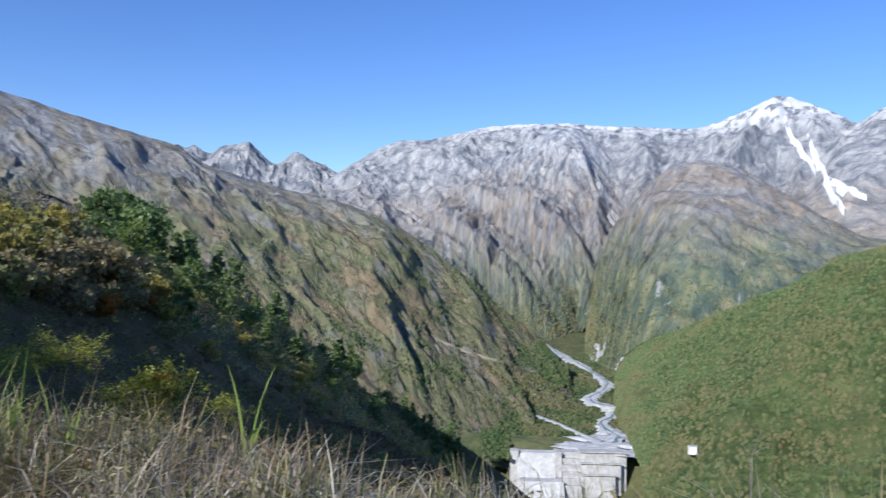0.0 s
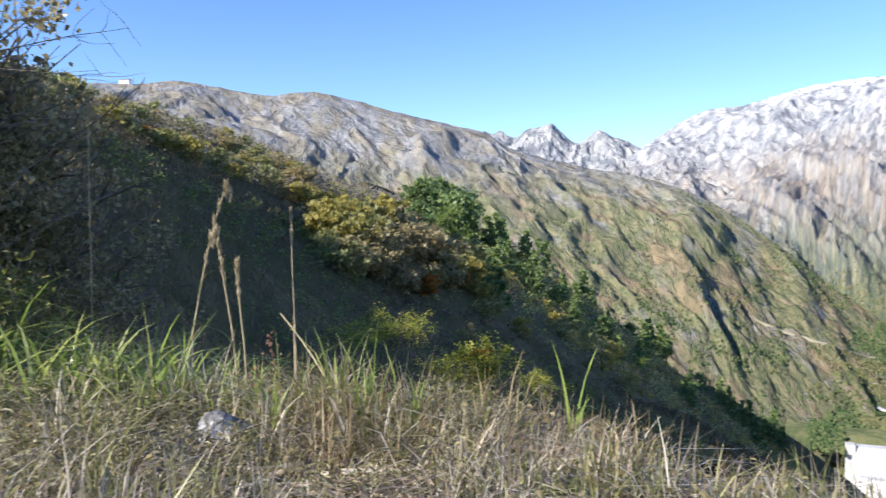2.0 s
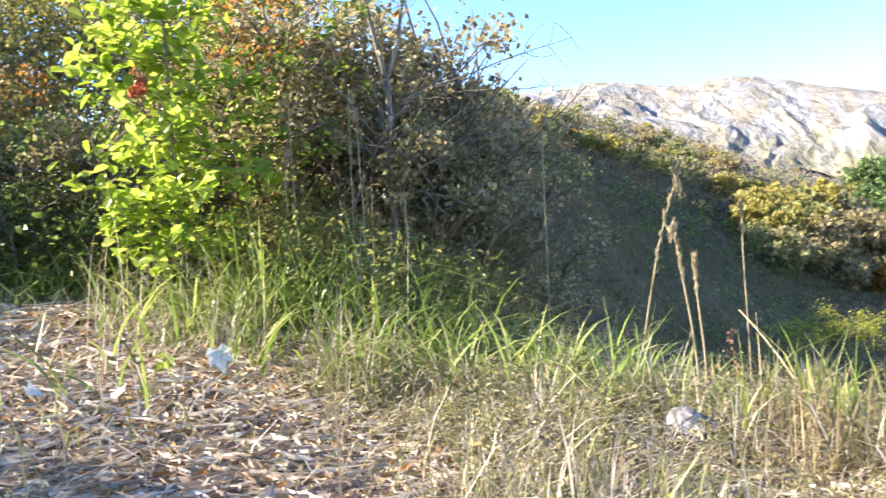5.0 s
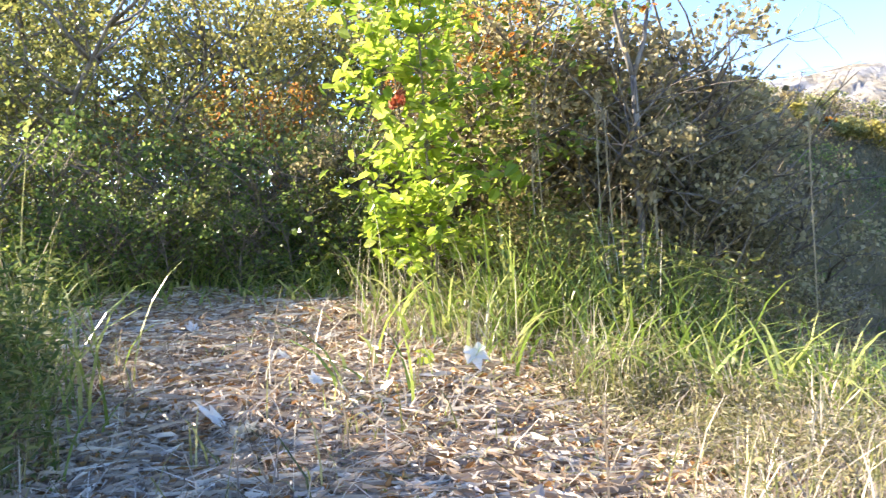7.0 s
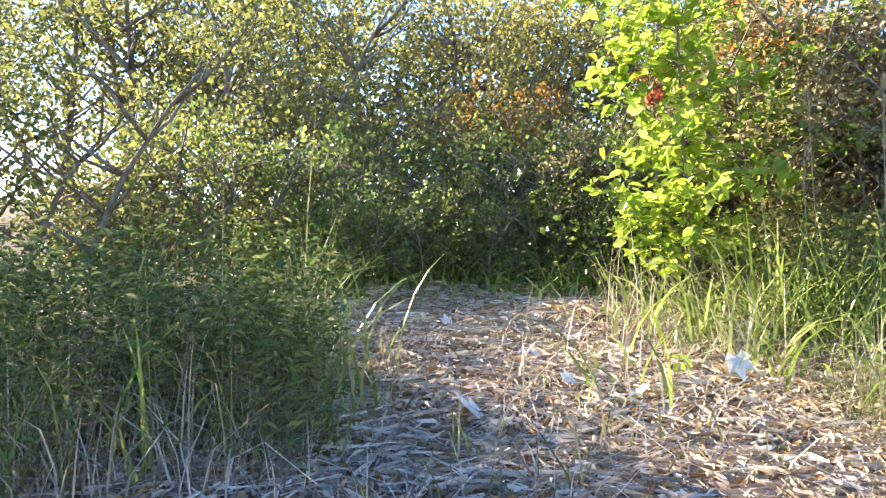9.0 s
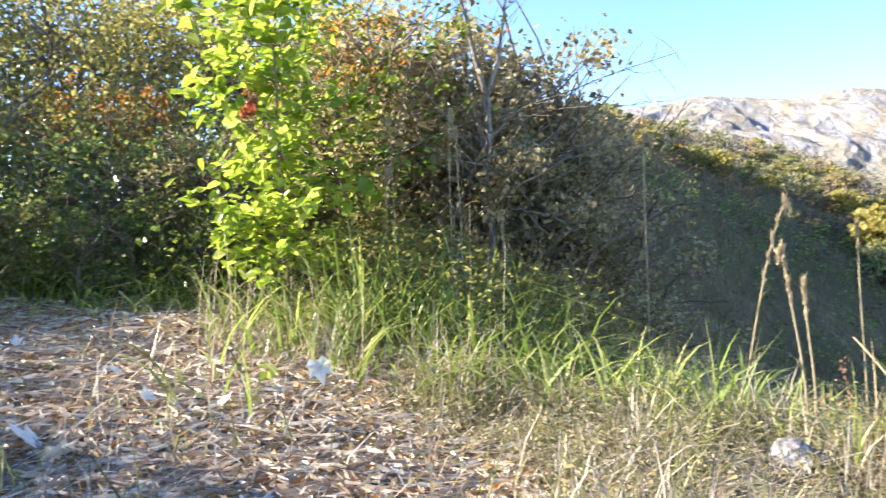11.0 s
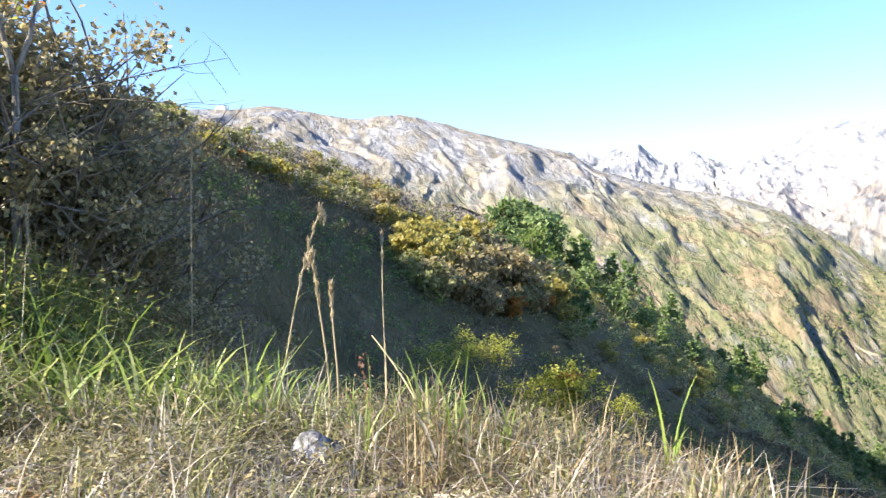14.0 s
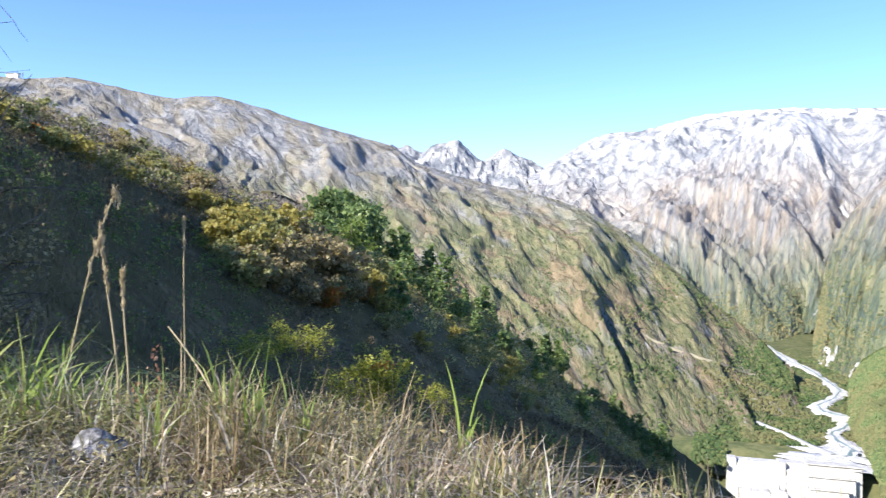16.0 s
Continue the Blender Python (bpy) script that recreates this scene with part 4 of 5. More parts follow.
for az, el, kind, size, n in ((23.5, 0.9, "roundpine", 1.35, 4), (21.5, 0.6, "roundpine", 1.3, 4), (20.8, -0.8, "green", 1.1, 3), (27.5, 0.2, "yellow", 1.2, 5), (26, -1.0, "brown", 1.0, 3), (25.5, -0.6, "olive", 1.0, 3), (28.3, -1.2, "yellow", 0.9, 2), (28.5, -0.5, "olive", 1.1, 4),
                              (24, -2.2, "brown", 1.2, 4), (22.5, -2.0, "orange", 0.9, 2), (19.5, -2.2, "olive", 1.2, 4), (30, -0.2, "yellow", 1.0, 4), (27, -2.6, "brown", 0.9, 3), (26.4, -2.2, "orange", 0.9, 2), (25, -3.6, "brown", 0.9, 3), (29, -1.8, "olive", 0.9, 4), (22, -4.0, "orange", 0.9, 2), (18, -1.2, "pine", 0.9, 4), (15.5, -2.8, "pine", 0.9, 4), (20.3, 0.7, "roundpine", 1.1, 3), (18.5, -3.6, "yellow", 1.0, 3), (11.0, -6.3, "pine", 0.9, 2), (8.5, -8.0, "yellow", 1.1, 4), (10.5, -7.5, "olive", 0.9, 3), (7.0, -9.6, "olive", 0.9, 3), (5.5, -10.0, "green", 0.8, 2)):
    on_hill(az, el, kind, size, 0.8, 0.5, n)
for k, proto in HS.items():
    put_copies(proto, spots[k])

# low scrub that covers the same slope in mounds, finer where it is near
# Darker than the crest's brown leaves, so the hollow's shade sits in the colour.
M_HEATH_SHADE = mat_leaf("shade_heath", (0.075, 0.062, 0.034), (0.16, 0.13, 0.07), (0.28, 0.225, 0.125), 0.35, 0.6)
M_TWIG = mat_leaf("bare_twigs", (0.14, 0.12, 0.1), (0.29, 0.25, 0.2), (0.46, 0.41, 0.34), 0.4, 0.7)


def mounds(name, n, low, high, tall, wide, per, mat, label, az=(-5, 58)):
    """Domes of small leaf sprays on the hillside between two elevations that depend on the azimuth."""
    c = []
    while len(c) < n:
        i, j = int(rng.integers(2, nvh - 2)), int(rng.integers(8, nuh - 12))
        a, e = HA[i, j], HE[i, j]
        if az[0] < a < az[1] and low(a) < e < high(a) and rng.random() < min(1.0, HR[i, j] / 120):
            c.append((*(HILL_N[i, j] + rng.normal(size=3) * np.array([0.5, 0.5, 0])), HR[i, j]))
    c = np.array(c)
    size = rng.uniform(0.5, 1.25, n) * (0.55 + c[:, 3] / 260)
    k = np.repeat(np.arange(n), per)
    d = rng.normal(size=(len(k), 3))
    d = unit(d) * rng.uniform(0.45, 1.0, (len(k), 1))
    pts = c[k, :3] + d * size[k][:, None] * np.array([wide, wide, tall]) + np.array([0, 0, 1.0]) * (size[k] * tall * 0.7)[:, None]
    leaf = np.clip(c[k, 3] * 0.0028, 0.1, 0.55) * rng.uniform(0.7, 1.2, len(k))
    return stuff(name, mesh_of(name, card_verts(pts, leaf, d * 1.5), quad_faces(len(pts)), mat), label, "scrub")


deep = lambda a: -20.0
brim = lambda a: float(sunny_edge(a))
over = lambda a: 12.0
mounds("shade_heath", 1900, deep, brim, 0.6, 0.9, 34, M_HEATH_SHADE, "low scrub in the hollow, coloured dark brown for its shade")
mounds("dark_scrub", 380, deep, lambda a: brim(a) - 1.5, 1.0, 1.1, 46, M_L_GREEN, "dark evergreen scrub in the hollow", (-5, 46))
mounds("brown_scrub", 900, brim, over, 1.0, 1.3, 46, M_L_BROWN, "brown autumn scrub along the crest")
mounds("olive_scrub", 1000, brim, over, 1.0, 1.3, 46, M_L_OLIVE_LIT, "olive scrub along the crest")
mounds("yellow_scrub", 750, brim, over, 0.9, 1.2, 46, M_L_YELLOW, "yellow autumn scrub along the crest")
mounds("bare_scrub", 800, brim, over, 1.3, 1.1, 40, M_TWIG, "grey leafless scrub along the crest", (24, 58))

# dry grass on the nearer part of that slope, its colour darkened to carry the shade
M_SLOPE_SHADE = mat_leaf("slope_grass", (0.09, 0.078, 0.042), (0.18, 0.15, 0.078), (0.31, 0.25, 0.135), 0.35, 0.6)
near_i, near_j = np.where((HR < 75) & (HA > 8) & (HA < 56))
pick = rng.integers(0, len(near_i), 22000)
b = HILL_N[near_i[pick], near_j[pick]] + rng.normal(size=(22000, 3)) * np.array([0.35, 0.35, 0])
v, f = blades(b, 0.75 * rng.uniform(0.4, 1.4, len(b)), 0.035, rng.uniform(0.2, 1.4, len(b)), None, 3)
stuff("slope_grass", mesh_of("slope_grass", v, f, M_SLOPE_SHADE), "brown slope grass, coloured darker for the slope's shade", "grass")

# ---- bushes just below the brink ----
def hill_or_ground(az, r):
    x, y = -math.sin(radians(az)) * r, math.cos(radians(az)) * r
    d = (HILL_N[..., 0] - x) ** 2 + (HILL_N[..., 1] - y) ** 2
    i = np.argmin(d)
    z = HILL_N.reshape(-1, 3)[i, 2] if d.min() < 9 else -99
    return np.array([x, y, max(z, lift(x, y))])


M_L_YLIME = mat_leaf("leaf_yellow_green", (0.12, 0.15, 0.03), (0.32, 0.35, 0.06), (0.62, 0.58, 0.11), 0.5)
brink = bush("sapling", "green sapling with orange-tipped leaves below the brink", "sapling", 3.4, 2.7, M_L_YLIME, M_BARK, 30, 60, 0.17, 121, "round", 3, True, "", 0.2, 0.18)
p = hill_or_ground(19.4, 30)
brink.matrix_basis = Matrix.Translation((p[0], p[1], 1.55 + 30 * math.tan(radians(-9.9)) - 1.35)) @ Matrix.Diagonal((0.8, 0.8, 0.9, 1))
tips = at(19.4 + rng.normal(size=90) * 0.45, 29.9 + rng.normal(size=90) * 0.3, -8.0 + rng.normal(size=90) * 0.2)
inv = np.array(brink.matrix_basis.inverted())
tips = tips @ inv[:3, :3].T + inv[:3, 3]
part("leaf_tips", mesh_of("leaf_tips", leaf_verts(tips, 0.17, 0.1), leaf_faces(len(tips)), M_L_ORANGE), brink, "orange autumn leaf tips")["kind"] = "stuff"
GROUP_B = "yellow-green bushes below the brink"
yb = bush("bush", "yellow-green leafy bush below the brink", "bush", 2.6, 3.2, M_L_YLIME, M_BARK, 26, 34, 0.15, 122, "round", 4, True, GROUP_B, 0.3, 0.16)
put_copies(yb, [(at(np.array(az), np.array(r), np.array(el)) - np.array([0, 0, 2.1 * s]), t, 1.15 * s) for az, r, el, t, s in ((24.4, 32, -6.1, 0, 0.55), (26.6, 33, -6.3, 1, 0.6), (28.8, 30, -6.4, 2, 0.55), (22.0, 30, -9.2, 3, 0.6), (15.2, 40, -9.9, 4, 0.6))])

# ---- thicket round the clearing ----
GROUP_T = "bushes of the thicket round the clearing"
T = {
    "brown": bush("thicket_bush", "brown twiggy bush with small dry leaves", "bush", 3.0, 2.8, M_L_RUSSET, M_BARK, 84, 76, 0.07, 201, "round", 9, True, GROUP_T, 0.03, 0.14),
    "olive": bush("thicket_bush", "olive-green bush in the thicket", "bush", 4.2, 3.4, M_L_OLIVE, M_BARK, 48, 32, 0.11, 202, "round", 5, True, GROUP_T, 0.05, 0.2),
    "green": bush("thicket_bush", "dark green leafy bush in the thicket", "bush", 3.4, 3.2, M_L_GREEN, M_BARK, 44, 26, 0.115, 203, "round", 5, True, GROUP_T, 0.03, 0.2),
    "gold": bush("thicket_tree", "golden-brown autumn tree behind the thicket", "tree", 6.2, 4.2, M_L_YELLOW, M_BARK, 70, 48, 0.1, 204, "round", 3, True, GROUP_T, 0.25, 0.18),
    "tall": bush("thicket_tree", "tall olive tree with open branches", "tree", 6.8, 4.6, M_L_OLIVE, M_BARK, 56, 44, 0.1, 205, "round", 3, True, GROUP_T, 0.3, 0.16),
    "rust": bush("thicket_bush", "rust-orange bush in the thicket", "bush", 3.6, 2.6, M_L_ORANGE, M_BARK, 54, 54, 0.065, 206, "round", 5, True, GROUP_T, 0.3, 0.12),
}
PLACES = {
    "brown": [(47.5, 14.5, 1.0), (50, 13.8, 1.1), (53, 13.8, 1.4), (51.3, 12.9, 1.0), (46.6, 13.2, 0.7), (54.6, 12.4, 1.0), (57.4, 12.4, 1.1), (60, 12.0, 1.0), (56, 13.8, 1.45), (59, 13.4, 1.5), (61.5, 13.4, 1.5), (45.2, 16.5, 1.0), (76, 13.6, 0.75), (66, 14.4, 1.2), (54.5, 14.6, 1.4), (48.7, 12.6, 0.8), (108, 12.5, 0.6)],
    "olive": [(51.6, 14.2, 0.85), (48.8, 14.0, 0.6), (54.4, 14.0, 1.0), (76.5, 12.6, 0.4), (85, 12.6, 0.42), (89, 12.7, 0.4), (57, 16, 1.0), (62, 15, 0.95), (74, 14, 0.6), (80, 14.6, 0.65), (86, 15, 0.75), (91, 15.4, 0.72), (105, 11.6, 0.6), (51, 16.5, 0.85), (96, 14.0, 0.55), (83, 17, 1.0), (100.5, 12.6, 0.66), (108, 11.6, 0.5), (93.5, 17.5, 0.8)],
    "green": [(74, 12.2, 0.4), (79, 12.4, 0.46), (82.5, 12.2, 0.4), (87, 12.3, 0.44), (91, 12.2, 0.42), (95, 12.3, 0.46), (78, 13.2, 0.75), (83, 13.5, 0.75), (88, 13.8, 0.75), (93, 13.8, 0.75), (72, 12.8, 0.75), (98.5, 14.2, 0.7), (106, 12.8, 0.7), (102, 14.0, 0.8)],
    "gold": [(70, 23, 1.3), (88, 25, 1.35), (98, 30, 1.7), (64, 24, 1.15), (66, 18, 0.85), (77, 19, 0.95), (84, 20, 1.0), (60, 19, 0.75), (91.5, 23, 1.2), (80, 22, 1.15), (104, 31, 1.7)],
    # First five, mostly out of view, are added to shade the clearing's near-left corner.
    "tall": [(112, 9.4, 0.62), (118, 10.2, 0.62), (123, 12.4, 0.8), (127, 11.0, 0.8), (135, 12.0, 0.9), (103, 26, 1.55), (80, 27, 1.5), (97, 27, 1.4), (71, 19, 0.95), (86, 22, 1.1), (107, 28, 1.6), (111, 29, 1.6), (74, 22, 1.1), (100, 33, 1.9), (116, 30, 1.6), (92.5, 16.5, 0.8), (97, 17, 1.0)],
    "rust": [(64, 15.5, 1.1), (81, 16.4, 0.95), (90, 18, 0.85), (70, 15.5, 0.95)],
}
for k, proto in T.items():
    put_copies(proto, [(spot(az, r), rng.uniform(0, 6.28), s) for az, r, s in PLACES[k]])

# ---- bright sapling at the edge of the clearing ----
def sapling(name, label, az, r, height, spread, mat, n, leaf, seed, upper=None):
    global rng
    keep, rng = rng, np.random.default_rng(seed)
    top = thing(name, label, "sapling", where=Matrix.Translation(spot(az, r)))
    pts = []
    for k in range(3):
        a = 2.1 * k + 0.4
        stem = wander((0.1 * np.cos(a), 0.1 * np.sin(a), -0.1), (0.12 * np.cos(a), 0.12 * np.sin(a), 1), height * (1 - 0.12 * k), 12, 0.12, 0.06)
        part("stem", mesh_of("stem", *join([tube(stem, np.linspace(0.022, 0.006, len(stem)), 6)]), M_BARK, True), top)
        for j in range(2, len(stem)):
            for q in range(4):
                b = rng.uniform(0, 6.28)
                limb = wander(stem[j], (np.cos(b), np.sin(b), 0.5), spread * 0.5 * rng.uniform(0.4, 1.1), 5, 0.25, -0.06)
                part("branch", mesh_of("branch", *join([tube(limb, np.linspace(0.008, 0.003, len(limb)), 4)]), M_BARK, True), top)
                pts.append((limb[2:], j / len(stem)))
    c, hi = [], []
    for limb, hgt in pts:
        for _ in range(max(2, n // len(pts))):
            p = limb[rng.integers(0, len(limb))] + rng.normal(size=3) * np.array([0.09, 0.09, 0.06]) - np.array([0, 0, 0.03])
            (hi if upper and hgt > 0.66 and rng.random() < 0.45 else c).append(p)
    c = np.array(c)
    rng.shuffle(c)
    # the outermost leaves are leaves of their own, the rest one mass
    own = c[:300]
    shapes = [mesh_of("leaf", leaf_verts(np.zeros((1, 3)), leaf, leaf * 0.58, 0.5, 0.1, 0.35), leaf_faces(1), mat) for _ in range(12)]
    for k, p in enumerate(own):
        ob = part("leaf", shapes[k % 12], top)
        ob.location = p
        ob.rotation_euler = (rng.normal() * 0.3, rng.normal() * 0.3, rng.uniform(0, 6.28))
    part("foliage", mesh_of("foliage", leaf_verts(c[300:], leaf, leaf * 0.58, 0.5, 0.1, 0.35), leaf_faces(len(c) - 300), mat), top)["kind"] = "stuff"
    if hi:
        part("autumn_leaves", mesh_of("autumn_leaves", leaf_verts(np.array(hi), leaf, leaf * 0.55, 0.5, 0.1, 0.3), leaf_faces(len(hi)), upper), top, "orange autumn leaves at the top")
    rng = keep
    return top


sapling("lime_sapling", "bright lime-green leafy sapling beside the clearing", 69.6, 10.2, 5.3, 2.05, M_L_LIME, 2000, 0.19, 301)
sapling("maple_sapling", "green sapling with an orange top in the thicket", 63.5, 11.4, 5.3, 2.6, M_L_SHOOT, 3200, 0.115, 302, M_L_ORANGE)
red = bush("red_shrub", "small red-leaved shoot among the green leaves", "shrub", 0.24, 0.16, M_L_RED, M_BARK, 10, 5, 0.07, 303, "round", 2)
red.matrix_basis = Matrix.Translation(at(np.array(71.4), np.array(9.3), np.array(9.6)))

# ---- bare pale tree ----
bare = thing("bare_tree", "bare grey-white forked tree with thin twigs", "tree", where=Matrix.Translation(spot(55.4, 11.3)))
keep, rng = rng, np.random.default_rng(311)
left = Vector((-math.cos(radians(55)), -math.sin(radians(55)), 0))
lv = np.array(left)
trunk = np.array([[0, 0, -0.1]] + [list(lv * w + np.array([0, 0, h])) for w, h in ((0.02, 0.7), (-0.03, 1.4), (0.03, 2.1), (0.0, 2.75), (0.03, 3.35))])
part("trunk", mesh_of("trunk", *join([tube(trunk, np.linspace(0.056, 0.044, 6), 8)]), M_PALEBARK, True), bare)
for start, way, length, r0 in ((5, lv * 0.4 + [0, 0, 1], 1.9, 0.042), (5, lv * -0.32 + [0, 0, 1], 1.8, 0.04), (3, lv * 0.5 + [0, 0, 1], 1.9, 0.02), (4, lv * -0.9 + [0, 0, 1.0], 1.7, 0.02)):
    main = wander(trunk[start], way, length, 7, 0.22, 0.02)
    limb = part("limb", mesh_of("limb", *join([tube(main, np.linspace(r0, r0 * 0.3, len(main)), 6)]), M_PALEBARK, True), bare)
    twigs = []
    for j in range(2, len(main)):
        for _ in range(4):
            t = wander(main[j], unit(main[j] - main[j - 1]) + rng.normal(size=3) * 0.7, rng.uniform(0.4, 0.9), 4, 0.3)
            twigs.append(tube(t, np.linspace(r0 * 0.16, 0.002, len(t)), 3))
    part("twig", mesh_of("twig", *join(twigs), M_PALEBARK), limb)
# the long drooping branch against the sky
for rise_, length in ((0.55, 2.6), (0.25, 2.2)):
    main = wander(trunk[4] + [0, 0, 0.2], -lv + np.array([0, 0, rise_]), length, 8, 0.18, -0.03)
    limb = part("limb", mesh_of("limb", *join([tube(main, np.linspace(0.013, 0.003, len(main)), 5)]), M_BARK, True), bare)
    part("twig", mesh_of("twig", *join([tube(wander(main[j], -lv + rng.normal(size=3) * 0.8, 0.5, 4, 0.3), np.linspace(0.005, 0.002, 5), 3) for j in range(2, 9) for _ in range(2)]), M_BARK), limb)
rng = keep


# ---- grasses ----
M_REED = mat_leaf("dry_reed", (0.13, 0.09, 0.05), (0.34, 0.25, 0.13), (0.6, 0.47, 0.27), 0.45, 0.5)


def scatter(n, az, r):
    a = rng.uniform(*az, n)
    q = np.sqrt(rng.uniform(r[0] ** 2, r[1] ** 2, n))
    x, y = -np.sin(np.radians(a)) * q, np.cos(np.radians(a)) * q
    return np.stack([x, y, ground_height(x, y) - 0.02], -1), a, q


def tufted(n, az, r, per, wide):
    b, a, q = scatter(n // per, az, r)
    b = np.repeat(b, per, 0) + rng.normal(size=(n // per * per, 3)) * np.array([wide, wide, 0])
    b[:, 2] = ground_height(b[:, 0], b[:, 1]) - 0.02
    return b


def grass(name, base, h, w, bend, mat, label):
    """Blades whose height and lean change from patch to patch."""
    n = len(base)
    patch = 0.25 + 2.2 * fbm(base[:, 0] / 0.55, base[:, 1] / 0.55, 61, 3) ** 1.6
    lean = 6.28 * 2 * fbm(base[:, 0] / 1.1, base[:, 1] / 1.1, 62, 2) + rng.normal(size=n) * 2.4
    low = 0.74 + 0.26 * smooth(8, 36, np.degrees(np.arctan2(-base[:, 0], base[:, 1])))
    v, f = blades(base, h * low * patch * rng.uniform(0.35, 1.35, n), w * rng.uniform(0.5, 1.4, n), bend * rng.uniform(0.1, 2.0, n), lean, 4)
    return stuff(name, mesh_of(name, v, f, mat), label, "grass")


def clearing(b):
    """How far a place lies within the bare, leaf-strewn clearing."""
    a, r = np.degrees(np.arctan2(-b[:, 0], b[:, 1])), np.hypot(b[:, 0], b[:, 1])
    edge = 51 + (r - 5) * 4.2
    return smooth(-6, 6, a - edge + 14 * (fbm(b[:, 0] / 1.5, b[:, 1] / 1.5, 77, 3) - 0.5)) * (1 - smooth(11.2, 12.6, r))


b = tufted(45000, (-40, 100), (3.7, 9.8), 10, 0.08)
b = b[rng.random(len(b)) > 0.93 * clearing(b)]
grass("dry_grass", b, 0.46, 0.0125, 1.1, M_DRY, "dry tan grass on the brink of the slope")
b = tufted(30000, (-40, 92), (3.8, 9.2), 9, 0.07)
b = b[rng.random(len(b)) > 0.95 * clearing(b)]
b = b[(rng.random(len(b)) < 0.45) | (np.hypot(b[:, 0], b[:, 1]) < 7.4)]
grass("short_grass", b, 0.42, 0.0135, 0.8, M_DRYGREEN, "yellow-green grass among the dry stalks")
b = tufted(26000, (-180, 180), (0.25, 8.5), 12, 0.08)
ba, br = np.degrees(np.arctan2(-b[:, 0], b[:, 1])), np.hypot(b[:, 0], b[:, 1])
b = b[(br < 4.2) | (ba < -38) | (ba > 122)]
grass("trodden_grass", b, 0.14, 0.008, 1.2, M_DRYGREEN, "short trodden grass where the path passes")
b = tufted(9000, (-42, 32), (5.2, 9.6), 5, 0.06)
grass("seed_grass", b, 0.5, 0.012, 0.3, M_REED, "straw-coloured seed heads along the brink")
b = tufted(1150, (38, 76), (7.0, 10.2), 4, 0.07)
b = b[rng.random(len(b)) > 0.9 * clearing(b)]
v, f = blades(b, 0.9 * rng.uniform(0.5, 1.35, len(b)), 0.046 * rng.uniform(0.6, 1.2, len(b)), rng.uniform(0.3, 1.6, len(b)), None, 6)
stuff("broad_grass", mesh_of("broad_grass", v, f, M_BLADE), "broad arching green grass blades", "grass")
b = tufted(1300, (42, 63), (10.0, 13.0), 8, 0.16)
v, f = blades(b, 1.7 * rng.uniform(0.4, 1.2, len(b)), 0.018 * rng.uniform(0.5, 1.3, len(b)), rng.uniform(0.05, 0.6, len(b)), None, 4)
stuff("dry_reeds", mesh_of("dry_reeds", v, f, M_REED), "tall brown dry reeds before the thicket", "reeds")
c = np.repeat(tufted(420, (47, 68), (8.6, 11.4), 3, 0.12), 14, 0)
c = c + rng.normal(size=c.shape) * np.array([0.1, 0.1, 0]) + np.array([0, 0, 1.0]) * (rng.random((len(c), 1)) * 1.25 + 0.08)
c = c[rng.random(len(c)) > 0.9 * clearing(c)]
stuff("herb_leaves", mesh_of("herb_leaves", leaf_verts(c, 0.085, 0.034), leaf_faces(len(c)), M_L_OLIVE), "leafy green herbs among the tall grass", "herbs")
b = tufted(750, (48, 67), (8.6, 10.8), 5, 0.13)
b = b[rng.random(len(b)) > 0.9 * clearing(b)]
v, f = blades(b, 1.35 * rng.uniform(0.45, 1.25, len(b)), 0.036 * rng.uniform(0.5, 1.2, len(b)), rng.uniform(0.1, 1.2, len(b)), None, 6)
stuff("reed_grass", mesh_of("reed_grass", v, f, M_BLADE), "tall arching green reed grass before the thicket", "grass")
b = tufted(480, (38, 74), (7.7, 10.8), 6, 0.12)
b = b[rng.random(len(b)) > 0.9 * clearing(b)]
grass("tall_green_grass", b, 0.85, 0.016, 1.0, M_BLADE, "tall arching green grass blades")
b = tufted(1700, (38, 76), (7.6, 11.5), 6, 0.1)
b = b[rng.random(len(b)) > 0.9 * clearing(b)]
grass("tall_dry_grass", b, 0.85, 0.01, 0.6, M_DRY, "tall dry stalks among the green grass")
b = tufted(600, (24, 46), (6.4, 8.8), 6, 0.06)
grass("green_tussocks", b, 0.6, 0.018, 0.6, M_BLADE, "green tussocks in the dry grass")
b = tufted(1500, (92, 121), (5.6, 8.4), 5, 0.12)
b = b[np.degrees(np.arctan2(-b[:, 0], b[:, 1])) > 93 + (b[:, 1] ** 2 + b[:, 0] ** 2) ** 0.5 * 0.6 - 4]
grass("weeds", b, 0.95, 0.012, 0.4, M_DRYGREEN, "tall green weeds at the edge of the clearing")
M_WEED = mat_leaf("weed_leaf", (0.06, 0.1, 0.025), (0.13, 0.19, 0.05), (0.3, 0.31, 0.12), 0.5, 0.45)
c = np.repeat(b, 9, 0)
c = c + rng.normal(size=c.shape) * np.array([0.09, 0.09, 0]) + np.array([0, 0, 1.0]) * (rng.random((len(c), 1)) ** 0.8 * (0.1 + 2.1 * fbm(c[:, 0] / 0.8, c[:, 1] / 0.8, 61, 3)[:, None]) + 0.1)
stuff("weed_leaves", mesh_of("weed_leaves", leaf_verts(c, 0.08, 0.022), leaf_faces(len(c)), M_WEED), "small leaves of the tall weeds", "weeds")
b = tufted(300, (91, 121), (5.6, 9.0), 3, 0.15)
v, f = blades(b, 1.5 * rng.uniform(0.4, 1.2, len(b)), 0.03 * rng.uniform(0.5, 1.2, len(b)), rng.uniform(0.2, 1.2, len(b)), None, 6)
